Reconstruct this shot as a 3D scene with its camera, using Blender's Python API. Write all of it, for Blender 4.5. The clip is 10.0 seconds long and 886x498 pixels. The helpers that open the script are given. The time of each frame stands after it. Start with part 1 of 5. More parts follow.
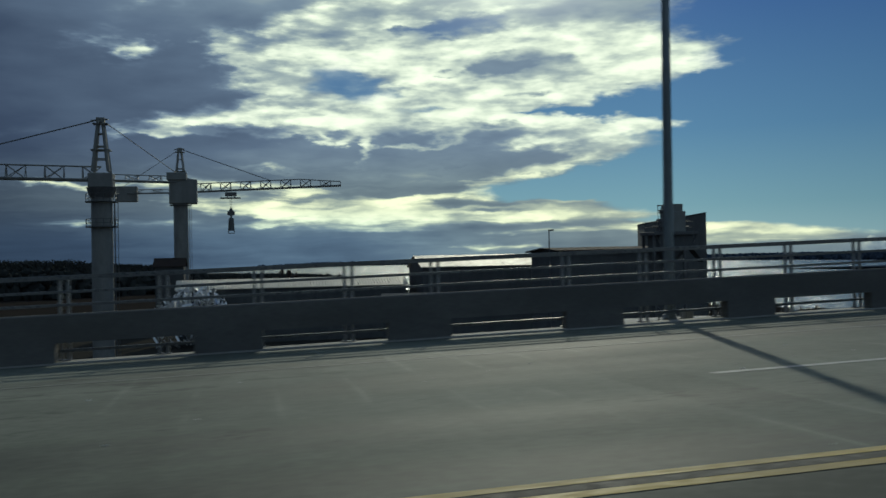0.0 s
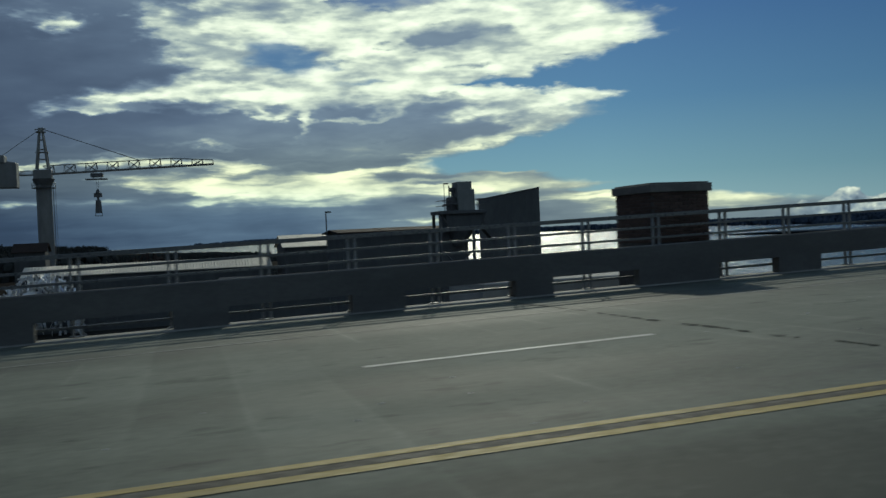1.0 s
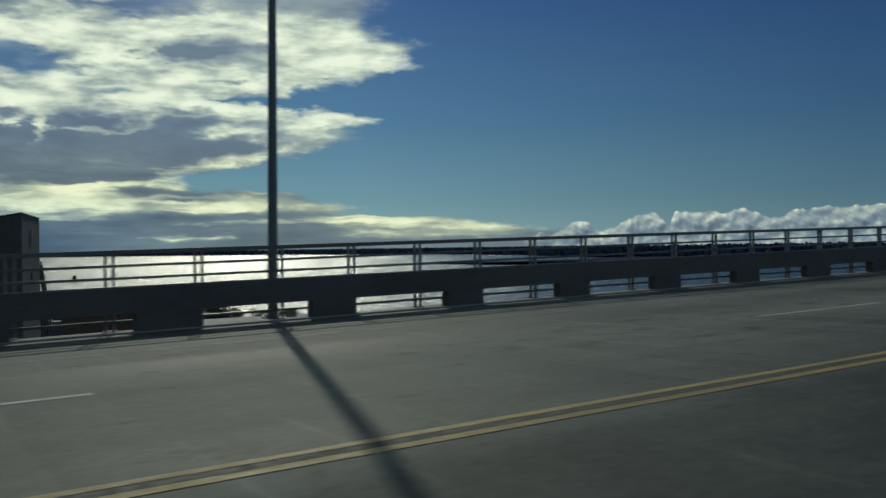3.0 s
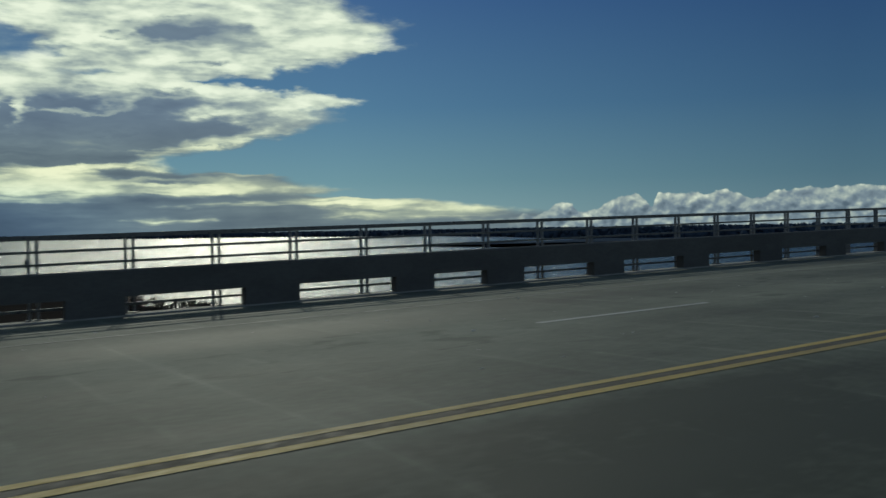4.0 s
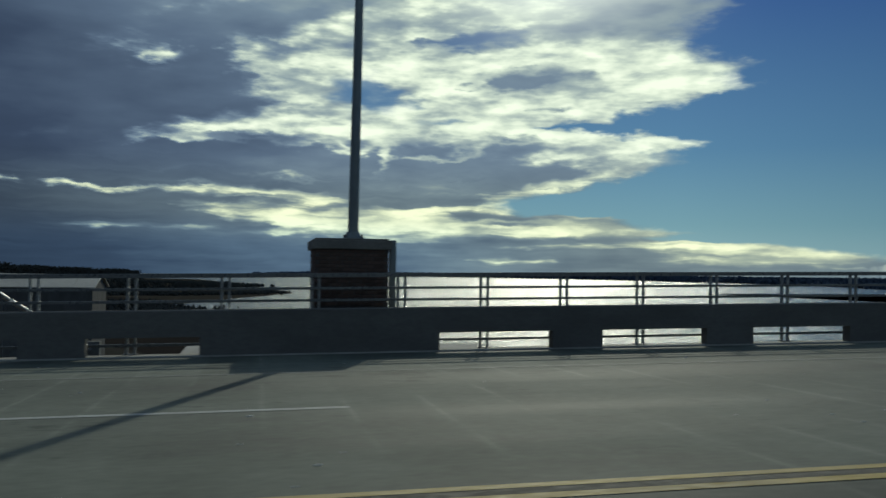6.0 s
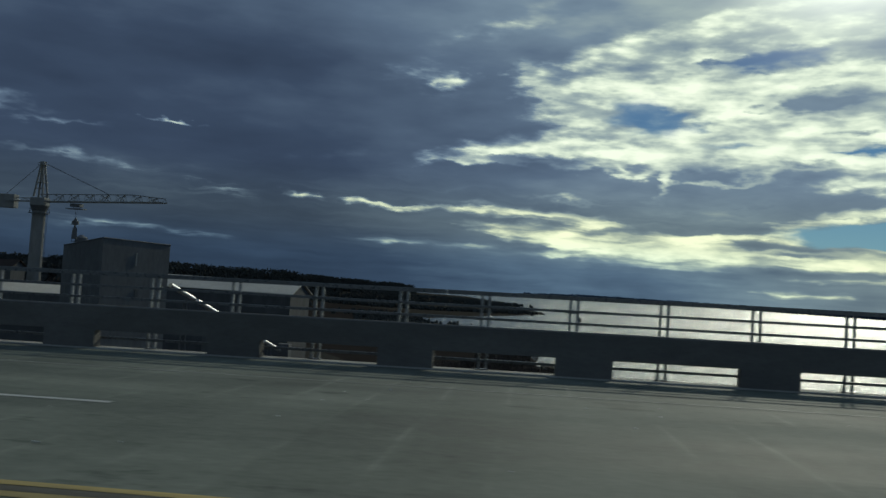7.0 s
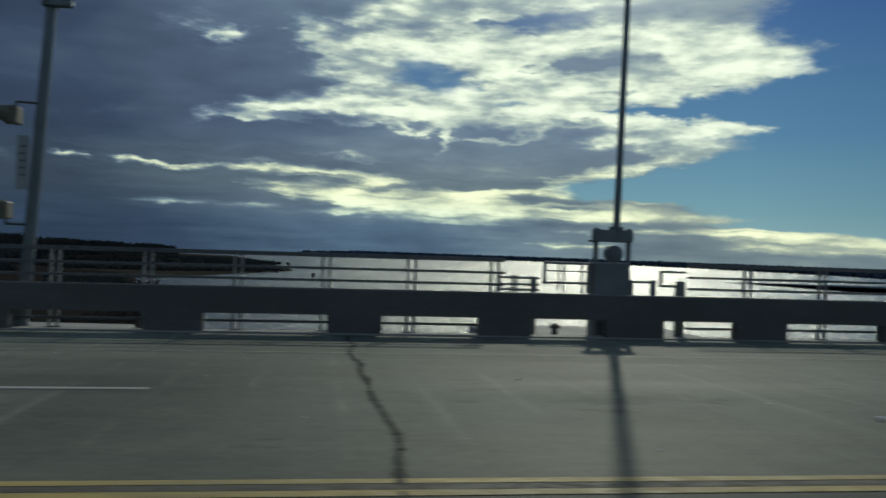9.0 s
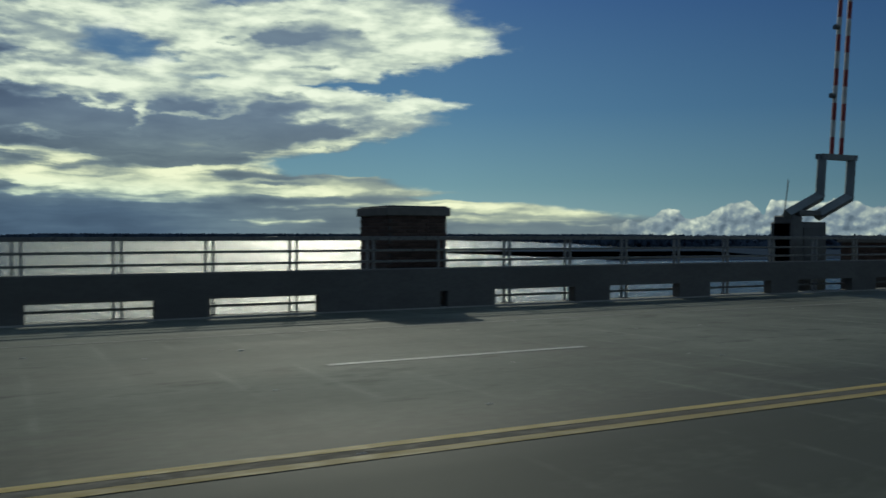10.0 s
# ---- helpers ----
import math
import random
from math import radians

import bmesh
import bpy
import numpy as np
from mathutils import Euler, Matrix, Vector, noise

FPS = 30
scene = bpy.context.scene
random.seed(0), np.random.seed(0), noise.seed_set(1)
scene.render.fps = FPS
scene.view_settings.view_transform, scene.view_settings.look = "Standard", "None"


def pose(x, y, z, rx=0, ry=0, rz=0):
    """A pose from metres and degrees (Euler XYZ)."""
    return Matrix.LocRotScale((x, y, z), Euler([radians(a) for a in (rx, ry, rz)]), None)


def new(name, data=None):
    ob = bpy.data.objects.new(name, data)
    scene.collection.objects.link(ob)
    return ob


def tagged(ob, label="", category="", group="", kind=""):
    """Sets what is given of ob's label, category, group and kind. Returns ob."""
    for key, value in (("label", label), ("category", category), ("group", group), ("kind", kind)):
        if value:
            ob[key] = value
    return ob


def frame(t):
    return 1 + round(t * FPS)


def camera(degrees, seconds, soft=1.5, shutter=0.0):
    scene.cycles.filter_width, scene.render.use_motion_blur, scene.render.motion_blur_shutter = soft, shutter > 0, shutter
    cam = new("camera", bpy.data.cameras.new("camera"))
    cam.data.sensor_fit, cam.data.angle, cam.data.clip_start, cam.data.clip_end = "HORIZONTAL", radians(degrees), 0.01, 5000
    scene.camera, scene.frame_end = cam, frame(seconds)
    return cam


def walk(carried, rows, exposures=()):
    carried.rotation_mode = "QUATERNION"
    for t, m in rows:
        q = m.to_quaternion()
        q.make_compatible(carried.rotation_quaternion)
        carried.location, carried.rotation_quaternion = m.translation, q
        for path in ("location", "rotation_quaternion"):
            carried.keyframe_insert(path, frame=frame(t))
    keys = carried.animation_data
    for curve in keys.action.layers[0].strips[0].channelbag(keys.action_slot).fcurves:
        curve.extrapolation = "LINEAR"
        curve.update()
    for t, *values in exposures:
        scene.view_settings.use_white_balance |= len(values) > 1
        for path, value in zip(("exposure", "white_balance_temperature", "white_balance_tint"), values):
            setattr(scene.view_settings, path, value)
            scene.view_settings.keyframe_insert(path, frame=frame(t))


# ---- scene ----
cam = camera(53.8, 10.0, soft=1.5, shutter=0.1)
PATH = [
    (0.0, pose(-0.30, 0.36, 1.20, 90.77, 1.18, -12.90)),
    (0.2, pose(2.89, 0.24, 1.29, 90.50, 1.32, -14.23)),
    (0.5, pose(7.23, 0.06, 1.40, 89.50, 1.99, -15.12)),
    (1.0, pose(14.81, 0.03, 1.60, 88.89, 2.52, -16.62)),
    (1.2, pose(17.88, 0.02, 1.68, 88.83, 2.24, -16.59)),
    (1.5, pose(22.53, 0.00, 1.79, 88.86, 2.79, -17.00)),
    (1.8, pose(27.24, -0.02, 1.91, 88.99, 2.23, -18.77)),
    (2.0, pose(30.41, -0.03, 1.99, 89.05, 2.64, -20.63)),
    (2.2, pose(33.57, -0.04, 2.06, 89.66, 1.45, -24.27)),
    (2.5, pose(38.37, -0.04, 2.18, 90.08, 0.70, -27.63)),
    (2.8, pose(43.21, -0.04, 2.29, 90.00, 0.79, -31.15)),
    (3.0, pose(46.45, -0.02, 2.36, 89.96, 0.75, -32.67)),
    (3.2, pose(49.71, -0.01, 2.44, 90.01, 0.34, -34.40)),
    (4.3, pose(67.40, 0.04, 2.81, 88.46, 1.31, -33.53)),
    (4.5, pose(70.74, -0.01, 2.88, 88.38, 1.48, -33.60)),
    (4.7, pose(74.08, -0.06, 2.94, 88.71, 1.26, -33.41)),
    (4.9, pose(77.43, -0.10, 3.01, 89.38, 0.07, -28.63)),
    (5.0, pose(79.11, -0.11, 3.04, 90.11, 0.09, -24.02)),
    (5.2, pose(82.49, -0.14, 3.10, 90.00, 0.82, -20.82)),
    (6.3, pose(101.02, -0.07, 3.41, 91.90, -2.21, -6.25)),
    (6.5, pose(104.43, -0.04, 3.46, 91.65, -2.94, -1.91)),
    (6.8, pose(109.57, -0.01, 3.54, 92.01, -3.68, 3.44)),
    (7.0, pose(113.01, 0.01, 3.58, 92.42, -3.81, 5.87)),
    (7.2, pose(116.43, 0.02, 3.63, 91.98, -3.75, 7.28)),
    (7.5, pose(121.57, -0.01, 3.69, 91.55, -3.24, 7.33)),
    (8.0, pose(130.05, -0.00, 3.79, 91.97, -2.96, 6.28)),
    (8.2, pose(133.44, 0.02, 3.82, 91.99, -3.22, 5.88)),
    (8.5, pose(138.52, 0.04, 3.87, 91.97, -3.23, 4.03)),
    (8.7, pose(141.91, 0.03, 3.90, 91.62, -3.48, 0.86)),
    (9.0, pose(146.98, -0.01, 3.94, 90.33, -2.06, -8.09)),
    (9.2, pose(150.32, -0.03, 3.96, 89.98, -0.79, -13.48)),
    (9.5, pose(155.35, -0.06, 3.99, 89.43, 0.07, -21.13)),
    (10.0, pose(163.79, -0.01, 4.03, 89.04, -0.09, -27.04)),
]
EXPOSURES = tuple((t, v, 6500.0, 0.0) for t, v in ((0.0, 0.18), (2.0, 0.10), (3.2, -0.12), (4.6, -0.10), (5.0, 0.08), (5.4, 0.14), (6.3, 0.10), (8.7, 0.10), (9.3, 0.04), (10.0, -0.05)))
walk(cam, PATH, EXPOSURES)
# ---- path end ----

# ---------------------------------------------------------------- world and sun
SUN_EL, SUN_AZ = radians(26.0), radians(19.0)          # azimuth from +y towards +x
sun_way = Vector((math.sin(SUN_AZ) * math.cos(SUN_EL), math.cos(SUN_AZ) * math.cos(SUN_EL), math.sin(SUN_EL)))
sun_data = bpy.data.lights.new("sun", "SUN")
sun_data.energy, sun_data.angle, sun_data.color = 1.1, radians(0.6), (1.0, 0.95, 0.82)
sun_lamp = new("sun", sun_data)
sun_lamp.rotation_euler = sun_way.to_track_quat("Z", "Y").to_euler()

world = bpy.data.worlds.new("sky")
scene.world = world
world.use_nodes = True
wn, wl = world.node_tree.nodes, world.node_tree.links
wn.clear()


def feed(sock, v, links):
    if isinstance(v, (int, float)):
        sock.default_value = v
    else:
        links.new(v, sock)


def calc(op, a, b=0.0, nodes=wn, links=wl, clamp=False):
    n = nodes.new("ShaderNodeMath")
    n.operation, n.use_clamp = op, clamp
    feed(n.inputs[0], a, links)
    feed(n.inputs[1], b, links)
    return n.outputs[0]


def smooth(v, lo, hi, nodes=wn, links=wl, to0=0.0, to1=1.0):
    n = nodes.new("ShaderNodeMapRange")
    n.interpolation_type = "SMOOTHSTEP"
    feed(n.inputs[0], v, links)
    for i, q in ((1, lo), (2, hi), (3, to0), (4, to1)):
        n.inputs[i].default_value = q
    return n.outputs[0]


def noise_at(x, y, sx, sy, detail, rough, seed, nodes=wn, links=wl):
    c = nodes.new("ShaderNodeCombineXYZ")
    feed(c.inputs[0], calc("MULTIPLY", x, sx, nodes, links), links)
    feed(c.inputs[1], calc("MULTIPLY", y, sy, nodes, links), links)
    c.inputs[2].default_value = seed
    n = nodes.new("ShaderNodeTexNoise")
    n.inputs["Scale"].default_value, n.inputs["Detail"].default_value, n.inputs["Roughness"].default_value = 1.0, detail, rough
    links.new(c.outputs[0], n.inputs["Vector"])
    return calc("SUBTRACT", n.outputs[0], 0.5, nodes, links)


def ramp(v, stops, nodes=wn, links=wl):
    n = nodes.new("ShaderNodeValToRGB")
    e = n.color_ramp.elements
    while len(e) < len(stops):
        e.new(0.5)
    for el, (pos, col) in zip(e, stops):
        el.position, el.color = pos, (*col, 1)
    feed(n.inputs[0], v, links)
    return n.outputs[0]


def mix(f, a, b, nodes=wn, links=wl, blend="MIX"):
    n = nodes.new("ShaderNodeMix")
    n.data_type, n.blend_type = "RGBA", blend
    feed(n.inputs[0], f, links)
    for sock, v in ((n.inputs[6], a), (n.inputs[7], b)):
        if isinstance(v, tuple):
            sock.default_value = (*v, 1)
        else:
            links.new(v, sock)
    return n.outputs[2]


tc = wn.new("ShaderNodeTexCoord")
sep = wn.new("ShaderNodeSeparateXYZ")
wl.new(tc.outputs["Generated"], sep.inputs[0])
az = calc("MULTIPLY", calc("ARCTAN2", sep.outputs[0], sep.outputs[1]), 57.2958)
el = calc("MULTIPLY", calc("ARCSINE", sep.outputs[2]), 57.2958)
# billows at three sizes, drawn out along the horizon
n_big = noise_at(az, el, 0.085, 0.26, 4.0, 0.5, 3.7)
n_fold = noise_at(az, el, 0.24, 0.80, 3.0, 0.5, 9.1)
n_curl = noise_at(az, el, 0.75, 2.5, 3.5, 0.5, 1.3)
calm = smooth(el, 2.0, 8.0, to0=0.4, to1=1.0)                        # the low bands run straighter
az_w = calc("ADD", az, calc("ADD", calc("MULTIPLY", noise_at(az, el, 0.38, 1.0, 4.0, 0.5, 17.0), 5.0), calc("MULTIPLY", n_curl, 2.2)))
el_w = calc("ADD", el, calc("MULTIPLY", calm, calc("ADD", calc("MULTIPLY", noise_at(az, el, 0.38, 1.0, 4.0, 0.5, 31.0), 1.7), calc("MULTIPLY", n_curl, 0.4))))
sky_at = wn.new("ShaderNodeCombineXYZ")
wl.new(az_w, sky_at.inputs[0])
wl.new(el_w, sky_at.inputs[1])


def strokes(rows, total=0.0):
    """Smooth union of soft oval tufts: azimuth, elevation, half length, half height, tilt, weight."""
    for a, e, sa, se, tilt, w in rows:
        mp = wn.new("ShaderNodeMapping")
        mp.vector_type = "TEXTURE"
        mp.inputs["Location"].default_value = (a, e, 0)
        mp.inputs["Rotation"].default_value = (0, 0, radians(tilt))
        mp.inputs["Scale"].default_value = (sa, se, 1)
        wl.new(sky_at.outputs[0], mp.inputs["Vector"])
        g = wn.new("ShaderNodeTexGradient")
        g.gradient_type = "SPHERICAL"
        wl.new(mp.outputs[0], g.inputs[0])
        g = calc("MULTIPLY", g.outputs["Fac"], w)
        total = calc("ADD", g, calc("MULTIPLY", total, calc("SUBTRACT", 1.0, g)))
    return total


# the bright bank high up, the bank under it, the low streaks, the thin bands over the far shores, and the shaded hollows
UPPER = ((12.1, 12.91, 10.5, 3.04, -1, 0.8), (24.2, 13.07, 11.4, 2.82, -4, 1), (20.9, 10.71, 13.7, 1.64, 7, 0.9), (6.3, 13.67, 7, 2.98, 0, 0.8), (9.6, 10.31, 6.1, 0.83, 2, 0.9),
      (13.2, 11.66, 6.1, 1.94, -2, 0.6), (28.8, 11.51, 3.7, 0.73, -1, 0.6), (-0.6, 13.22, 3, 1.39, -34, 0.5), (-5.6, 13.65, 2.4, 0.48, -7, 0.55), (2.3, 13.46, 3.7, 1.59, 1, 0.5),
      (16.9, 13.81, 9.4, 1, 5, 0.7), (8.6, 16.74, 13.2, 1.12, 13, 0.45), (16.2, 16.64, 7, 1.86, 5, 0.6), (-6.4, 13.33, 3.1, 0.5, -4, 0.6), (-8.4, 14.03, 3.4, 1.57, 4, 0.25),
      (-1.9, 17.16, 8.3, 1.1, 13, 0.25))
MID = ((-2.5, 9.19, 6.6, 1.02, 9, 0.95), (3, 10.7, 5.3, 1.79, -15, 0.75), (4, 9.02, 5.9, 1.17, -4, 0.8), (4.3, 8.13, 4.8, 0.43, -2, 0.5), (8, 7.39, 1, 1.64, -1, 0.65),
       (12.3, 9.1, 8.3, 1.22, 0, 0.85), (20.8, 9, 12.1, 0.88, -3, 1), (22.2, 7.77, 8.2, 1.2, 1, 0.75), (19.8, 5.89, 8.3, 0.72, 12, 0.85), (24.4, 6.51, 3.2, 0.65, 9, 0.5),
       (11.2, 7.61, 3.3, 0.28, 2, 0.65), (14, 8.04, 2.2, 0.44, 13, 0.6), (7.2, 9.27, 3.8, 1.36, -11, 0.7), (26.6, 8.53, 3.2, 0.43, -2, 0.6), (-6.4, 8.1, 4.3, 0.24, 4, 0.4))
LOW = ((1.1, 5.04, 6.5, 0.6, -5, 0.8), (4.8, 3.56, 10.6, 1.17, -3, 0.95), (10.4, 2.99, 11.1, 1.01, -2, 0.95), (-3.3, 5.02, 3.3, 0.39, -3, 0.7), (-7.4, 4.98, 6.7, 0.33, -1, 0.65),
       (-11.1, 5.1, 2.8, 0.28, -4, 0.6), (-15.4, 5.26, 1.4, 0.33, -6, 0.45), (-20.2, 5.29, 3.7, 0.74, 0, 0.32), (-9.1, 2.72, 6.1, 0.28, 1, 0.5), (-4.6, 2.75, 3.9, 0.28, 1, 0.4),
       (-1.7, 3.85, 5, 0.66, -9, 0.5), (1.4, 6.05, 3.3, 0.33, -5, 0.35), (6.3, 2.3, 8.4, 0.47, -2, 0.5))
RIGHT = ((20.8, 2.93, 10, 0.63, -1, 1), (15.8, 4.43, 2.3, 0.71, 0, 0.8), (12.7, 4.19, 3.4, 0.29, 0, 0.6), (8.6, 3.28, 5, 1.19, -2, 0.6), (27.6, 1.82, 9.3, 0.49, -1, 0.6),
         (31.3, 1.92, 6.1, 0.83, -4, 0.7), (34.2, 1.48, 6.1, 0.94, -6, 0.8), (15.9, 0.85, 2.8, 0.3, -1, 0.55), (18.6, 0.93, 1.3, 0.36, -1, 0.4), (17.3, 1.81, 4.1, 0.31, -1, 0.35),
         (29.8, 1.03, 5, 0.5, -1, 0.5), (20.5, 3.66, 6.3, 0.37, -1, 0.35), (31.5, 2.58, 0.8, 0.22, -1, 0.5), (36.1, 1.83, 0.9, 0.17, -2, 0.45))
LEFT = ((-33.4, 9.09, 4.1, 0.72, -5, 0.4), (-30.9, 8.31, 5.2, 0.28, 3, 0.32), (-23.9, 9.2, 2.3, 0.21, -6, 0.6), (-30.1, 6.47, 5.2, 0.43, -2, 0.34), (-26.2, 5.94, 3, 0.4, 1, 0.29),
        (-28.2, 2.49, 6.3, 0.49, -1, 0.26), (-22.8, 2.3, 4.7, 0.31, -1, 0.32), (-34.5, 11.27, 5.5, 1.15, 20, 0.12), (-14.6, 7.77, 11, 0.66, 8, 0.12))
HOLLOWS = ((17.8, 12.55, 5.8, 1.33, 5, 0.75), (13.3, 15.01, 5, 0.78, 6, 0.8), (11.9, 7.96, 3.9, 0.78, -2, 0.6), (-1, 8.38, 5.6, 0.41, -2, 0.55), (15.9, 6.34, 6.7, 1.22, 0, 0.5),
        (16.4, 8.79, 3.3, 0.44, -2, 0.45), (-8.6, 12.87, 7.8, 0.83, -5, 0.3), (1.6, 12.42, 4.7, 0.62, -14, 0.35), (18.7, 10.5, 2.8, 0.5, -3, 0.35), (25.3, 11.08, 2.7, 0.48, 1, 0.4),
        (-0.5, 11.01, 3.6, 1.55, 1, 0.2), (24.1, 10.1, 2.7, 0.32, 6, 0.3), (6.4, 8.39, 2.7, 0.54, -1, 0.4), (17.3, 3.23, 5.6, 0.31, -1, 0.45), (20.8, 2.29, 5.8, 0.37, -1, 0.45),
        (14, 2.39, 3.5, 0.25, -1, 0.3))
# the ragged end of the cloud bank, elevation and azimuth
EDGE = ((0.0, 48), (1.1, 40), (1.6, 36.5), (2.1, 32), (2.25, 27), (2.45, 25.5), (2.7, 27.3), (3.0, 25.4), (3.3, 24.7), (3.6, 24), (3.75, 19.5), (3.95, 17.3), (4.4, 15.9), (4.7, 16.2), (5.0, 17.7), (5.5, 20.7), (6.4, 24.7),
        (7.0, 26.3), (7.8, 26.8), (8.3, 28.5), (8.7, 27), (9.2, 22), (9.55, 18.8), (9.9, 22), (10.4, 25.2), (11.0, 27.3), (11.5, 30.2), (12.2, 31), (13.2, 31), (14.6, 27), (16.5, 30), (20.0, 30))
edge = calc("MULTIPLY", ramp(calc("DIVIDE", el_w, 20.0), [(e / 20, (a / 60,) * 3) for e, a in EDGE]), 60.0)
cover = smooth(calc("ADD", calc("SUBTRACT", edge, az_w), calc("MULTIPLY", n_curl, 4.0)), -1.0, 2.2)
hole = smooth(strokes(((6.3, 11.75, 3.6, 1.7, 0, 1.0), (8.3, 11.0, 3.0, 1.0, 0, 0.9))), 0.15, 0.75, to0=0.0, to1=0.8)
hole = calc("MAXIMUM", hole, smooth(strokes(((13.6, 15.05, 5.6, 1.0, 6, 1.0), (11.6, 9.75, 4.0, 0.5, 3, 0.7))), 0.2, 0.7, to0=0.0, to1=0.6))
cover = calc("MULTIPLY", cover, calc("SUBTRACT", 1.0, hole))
cover = calc("MAXIMUM", cover, smooth(az, 75.0, 115.0))              # unseen cloud added behind the bridge, greying the fill light
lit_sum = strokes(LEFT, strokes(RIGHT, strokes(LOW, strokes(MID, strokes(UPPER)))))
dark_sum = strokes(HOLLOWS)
n_streak = calc("MULTIPLY", noise_at(az, el_w, 0.13, 2.6, 4.0, 0.55, 12.0), smooth(el, 8.0, 5.0, to0=0.15, to1=1.0))
ruffle = calc("ADD", calc("MULTIPLY", n_streak, 1.8), calc("ADD", calc("MULTIPLY", n_fold, 1.2), calc("MULTIPLY", n_curl, smooth(el, 4.0, 8.0, to0=0.3, to1=0.7))))
lit = smooth(calc("ADD", lit_sum, calc("MULTIPLY", ruffle, smooth(lit_sum, 0.0, 0.3, to0=0.15, to1=1.0))), 0.04, 0.98)
shade = smooth(calc("ADD", dark_sum, calc("MULTIPLY", ruffle, smooth(dark_sum, 0.0, 0.3))), 0.12, 0.60)
# the outer stops, out of view, are set for the fill on shaded faces
body = ramp(calc("DIVIDE", calc("ADD", az, 180.0), 360.0), [(0.0, (0.31,) * 3), (0.39, (0.17,) * 3), (0.455, (0.19,) * 3), (0.479, (0.32,) * 3), (0.506, (0.45,) * 3), (0.533, (0.50,) * 3), (0.583, (0.55,) * 3), (0.68, (0.35,) * 3), (0.82, (0.31,) * 3)])
body = calc("SUBTRACT", body, calc("MULTIPLY", smooth(el, 2.6, 0.6, to0=0.0, to1=0.10), smooth(az, 16.0, 4.0)))
body = calc("ADD", body, calc("ADD", smooth(el, 13.0, 18.0, to0=0.0, to1=0.12), smooth(lit_sum, 0.05, 0.6, to0=0.0, to1=0.14)))
body = calc("ADD", body, calc("ADD", calc("MULTIPLY", n_big, 0.30), calc("ADD", calc("MULTIPLY", n_fold, smooth(az, -12.0, 4.0, to0=0.10, to1=0.26)), calc("MULTIPLY", n_streak, 0.16))))
crest = calc("ADD", 0.88, calc("ADD", calc("MULTIPLY", n_fold, 0.80), calc("MULTIPLY", n_curl, 0.32)))
tone = calc("ADD", calc("MULTIPLY", body, calc("SUBTRACT", 1.0, lit)), calc("MULTIPLY", crest, lit))
tone = calc("SUBTRACT", tone, calc("MULTIPLY", shade, calc("MULTIPLY", calc("SUBTRACT", tone, 0.47), 0.85)))
cloud = ramp(tone, [(0.0, (0.020, 0.030, 0.058)), (0.2, (0.042, 0.062, 0.112)), (0.4, (0.098, 0.138, 0.215)), (0.55, (0.17, 0.228, 0.31)), (0.7, (0.36, 0.425, 0.43)), (0.85, (0.67, 0.735, 0.63)), (1.0, (0.92, 0.96, 0.81))])
cloud = mix(smooth(el, 8.0, 4.0), cloud, mix(1.0, cloud, (1.03, 0.99, 0.84), blend="MULTIPLY"))
cloud = mix(calc("MULTIPLY", smooth(el, 4.2, 1.2), smooth(az, 24.0, 4.0)), cloud, mix(1.0, cloud, (0.86, 1.0, 1.18), blend="MULTIPLY"))
# heaped cumulus low along the horizon, lit from the sun's side
HEAPS = ((36.0, 0.6), (40.1, 1.0), (41.5, 1.7), (42.6, 1.15), (43.8, 1.25), (44.8, 1.75), (46.2, 2.3), (47.2, 1.35), (47.6, 2.1), (50.0, 2.2), (50.4, 1.85), (51.7, 2.28), (53.0, 1.7), (55.3, 2.0), (57.0, 2.2), (60.0, 2.2), (66.0, 1.9), (76.0, 2.1))


def heap_relief(da, de):
    a2, e2 = calc("ADD", az, da), calc("ADD", el, de)
    return calc("ADD", noise_at(a2, e2, 0.8, 1.0, 2.0, 0.5, 5.5), calc("MULTIPLY", noise_at(a2, e2, 2.4, 2.8, 3.0, 0.5, 7.5), 0.38))


relief = heap_relief(0.0, 0.0)
heap_top = calc("MULTIPLY", ramp(calc("DIVIDE", calc("SUBTRACT", az, 36.0), 40.0), [((a - 36) / 40, (e / 4,) * 3) for a, e in HEAPS]), 4.0)
below = calc("SUBTRACT", calc("ADD", heap_top, calc("MULTIPLY", relief, 0.9)), el)
low = smooth(below, -0.03, 0.09)
turned = calc("SUBTRACT", relief, heap_relief(-0.22, 0.26))
heap_tone = calc("ADD", smooth(below, 0.0, 0.9, to0=0.60, to1=0.42), calc("MULTIPLY", turned, 1.7))
puff = ramp(heap_tone, [(0.0, (0.10, 0.14, 0.19)), (0.4, (0.21, 0.27, 0.33)), (0.7, (0.42, 0.48, 0.46)), (1.0, (0.78, 0.82, 0.70))])
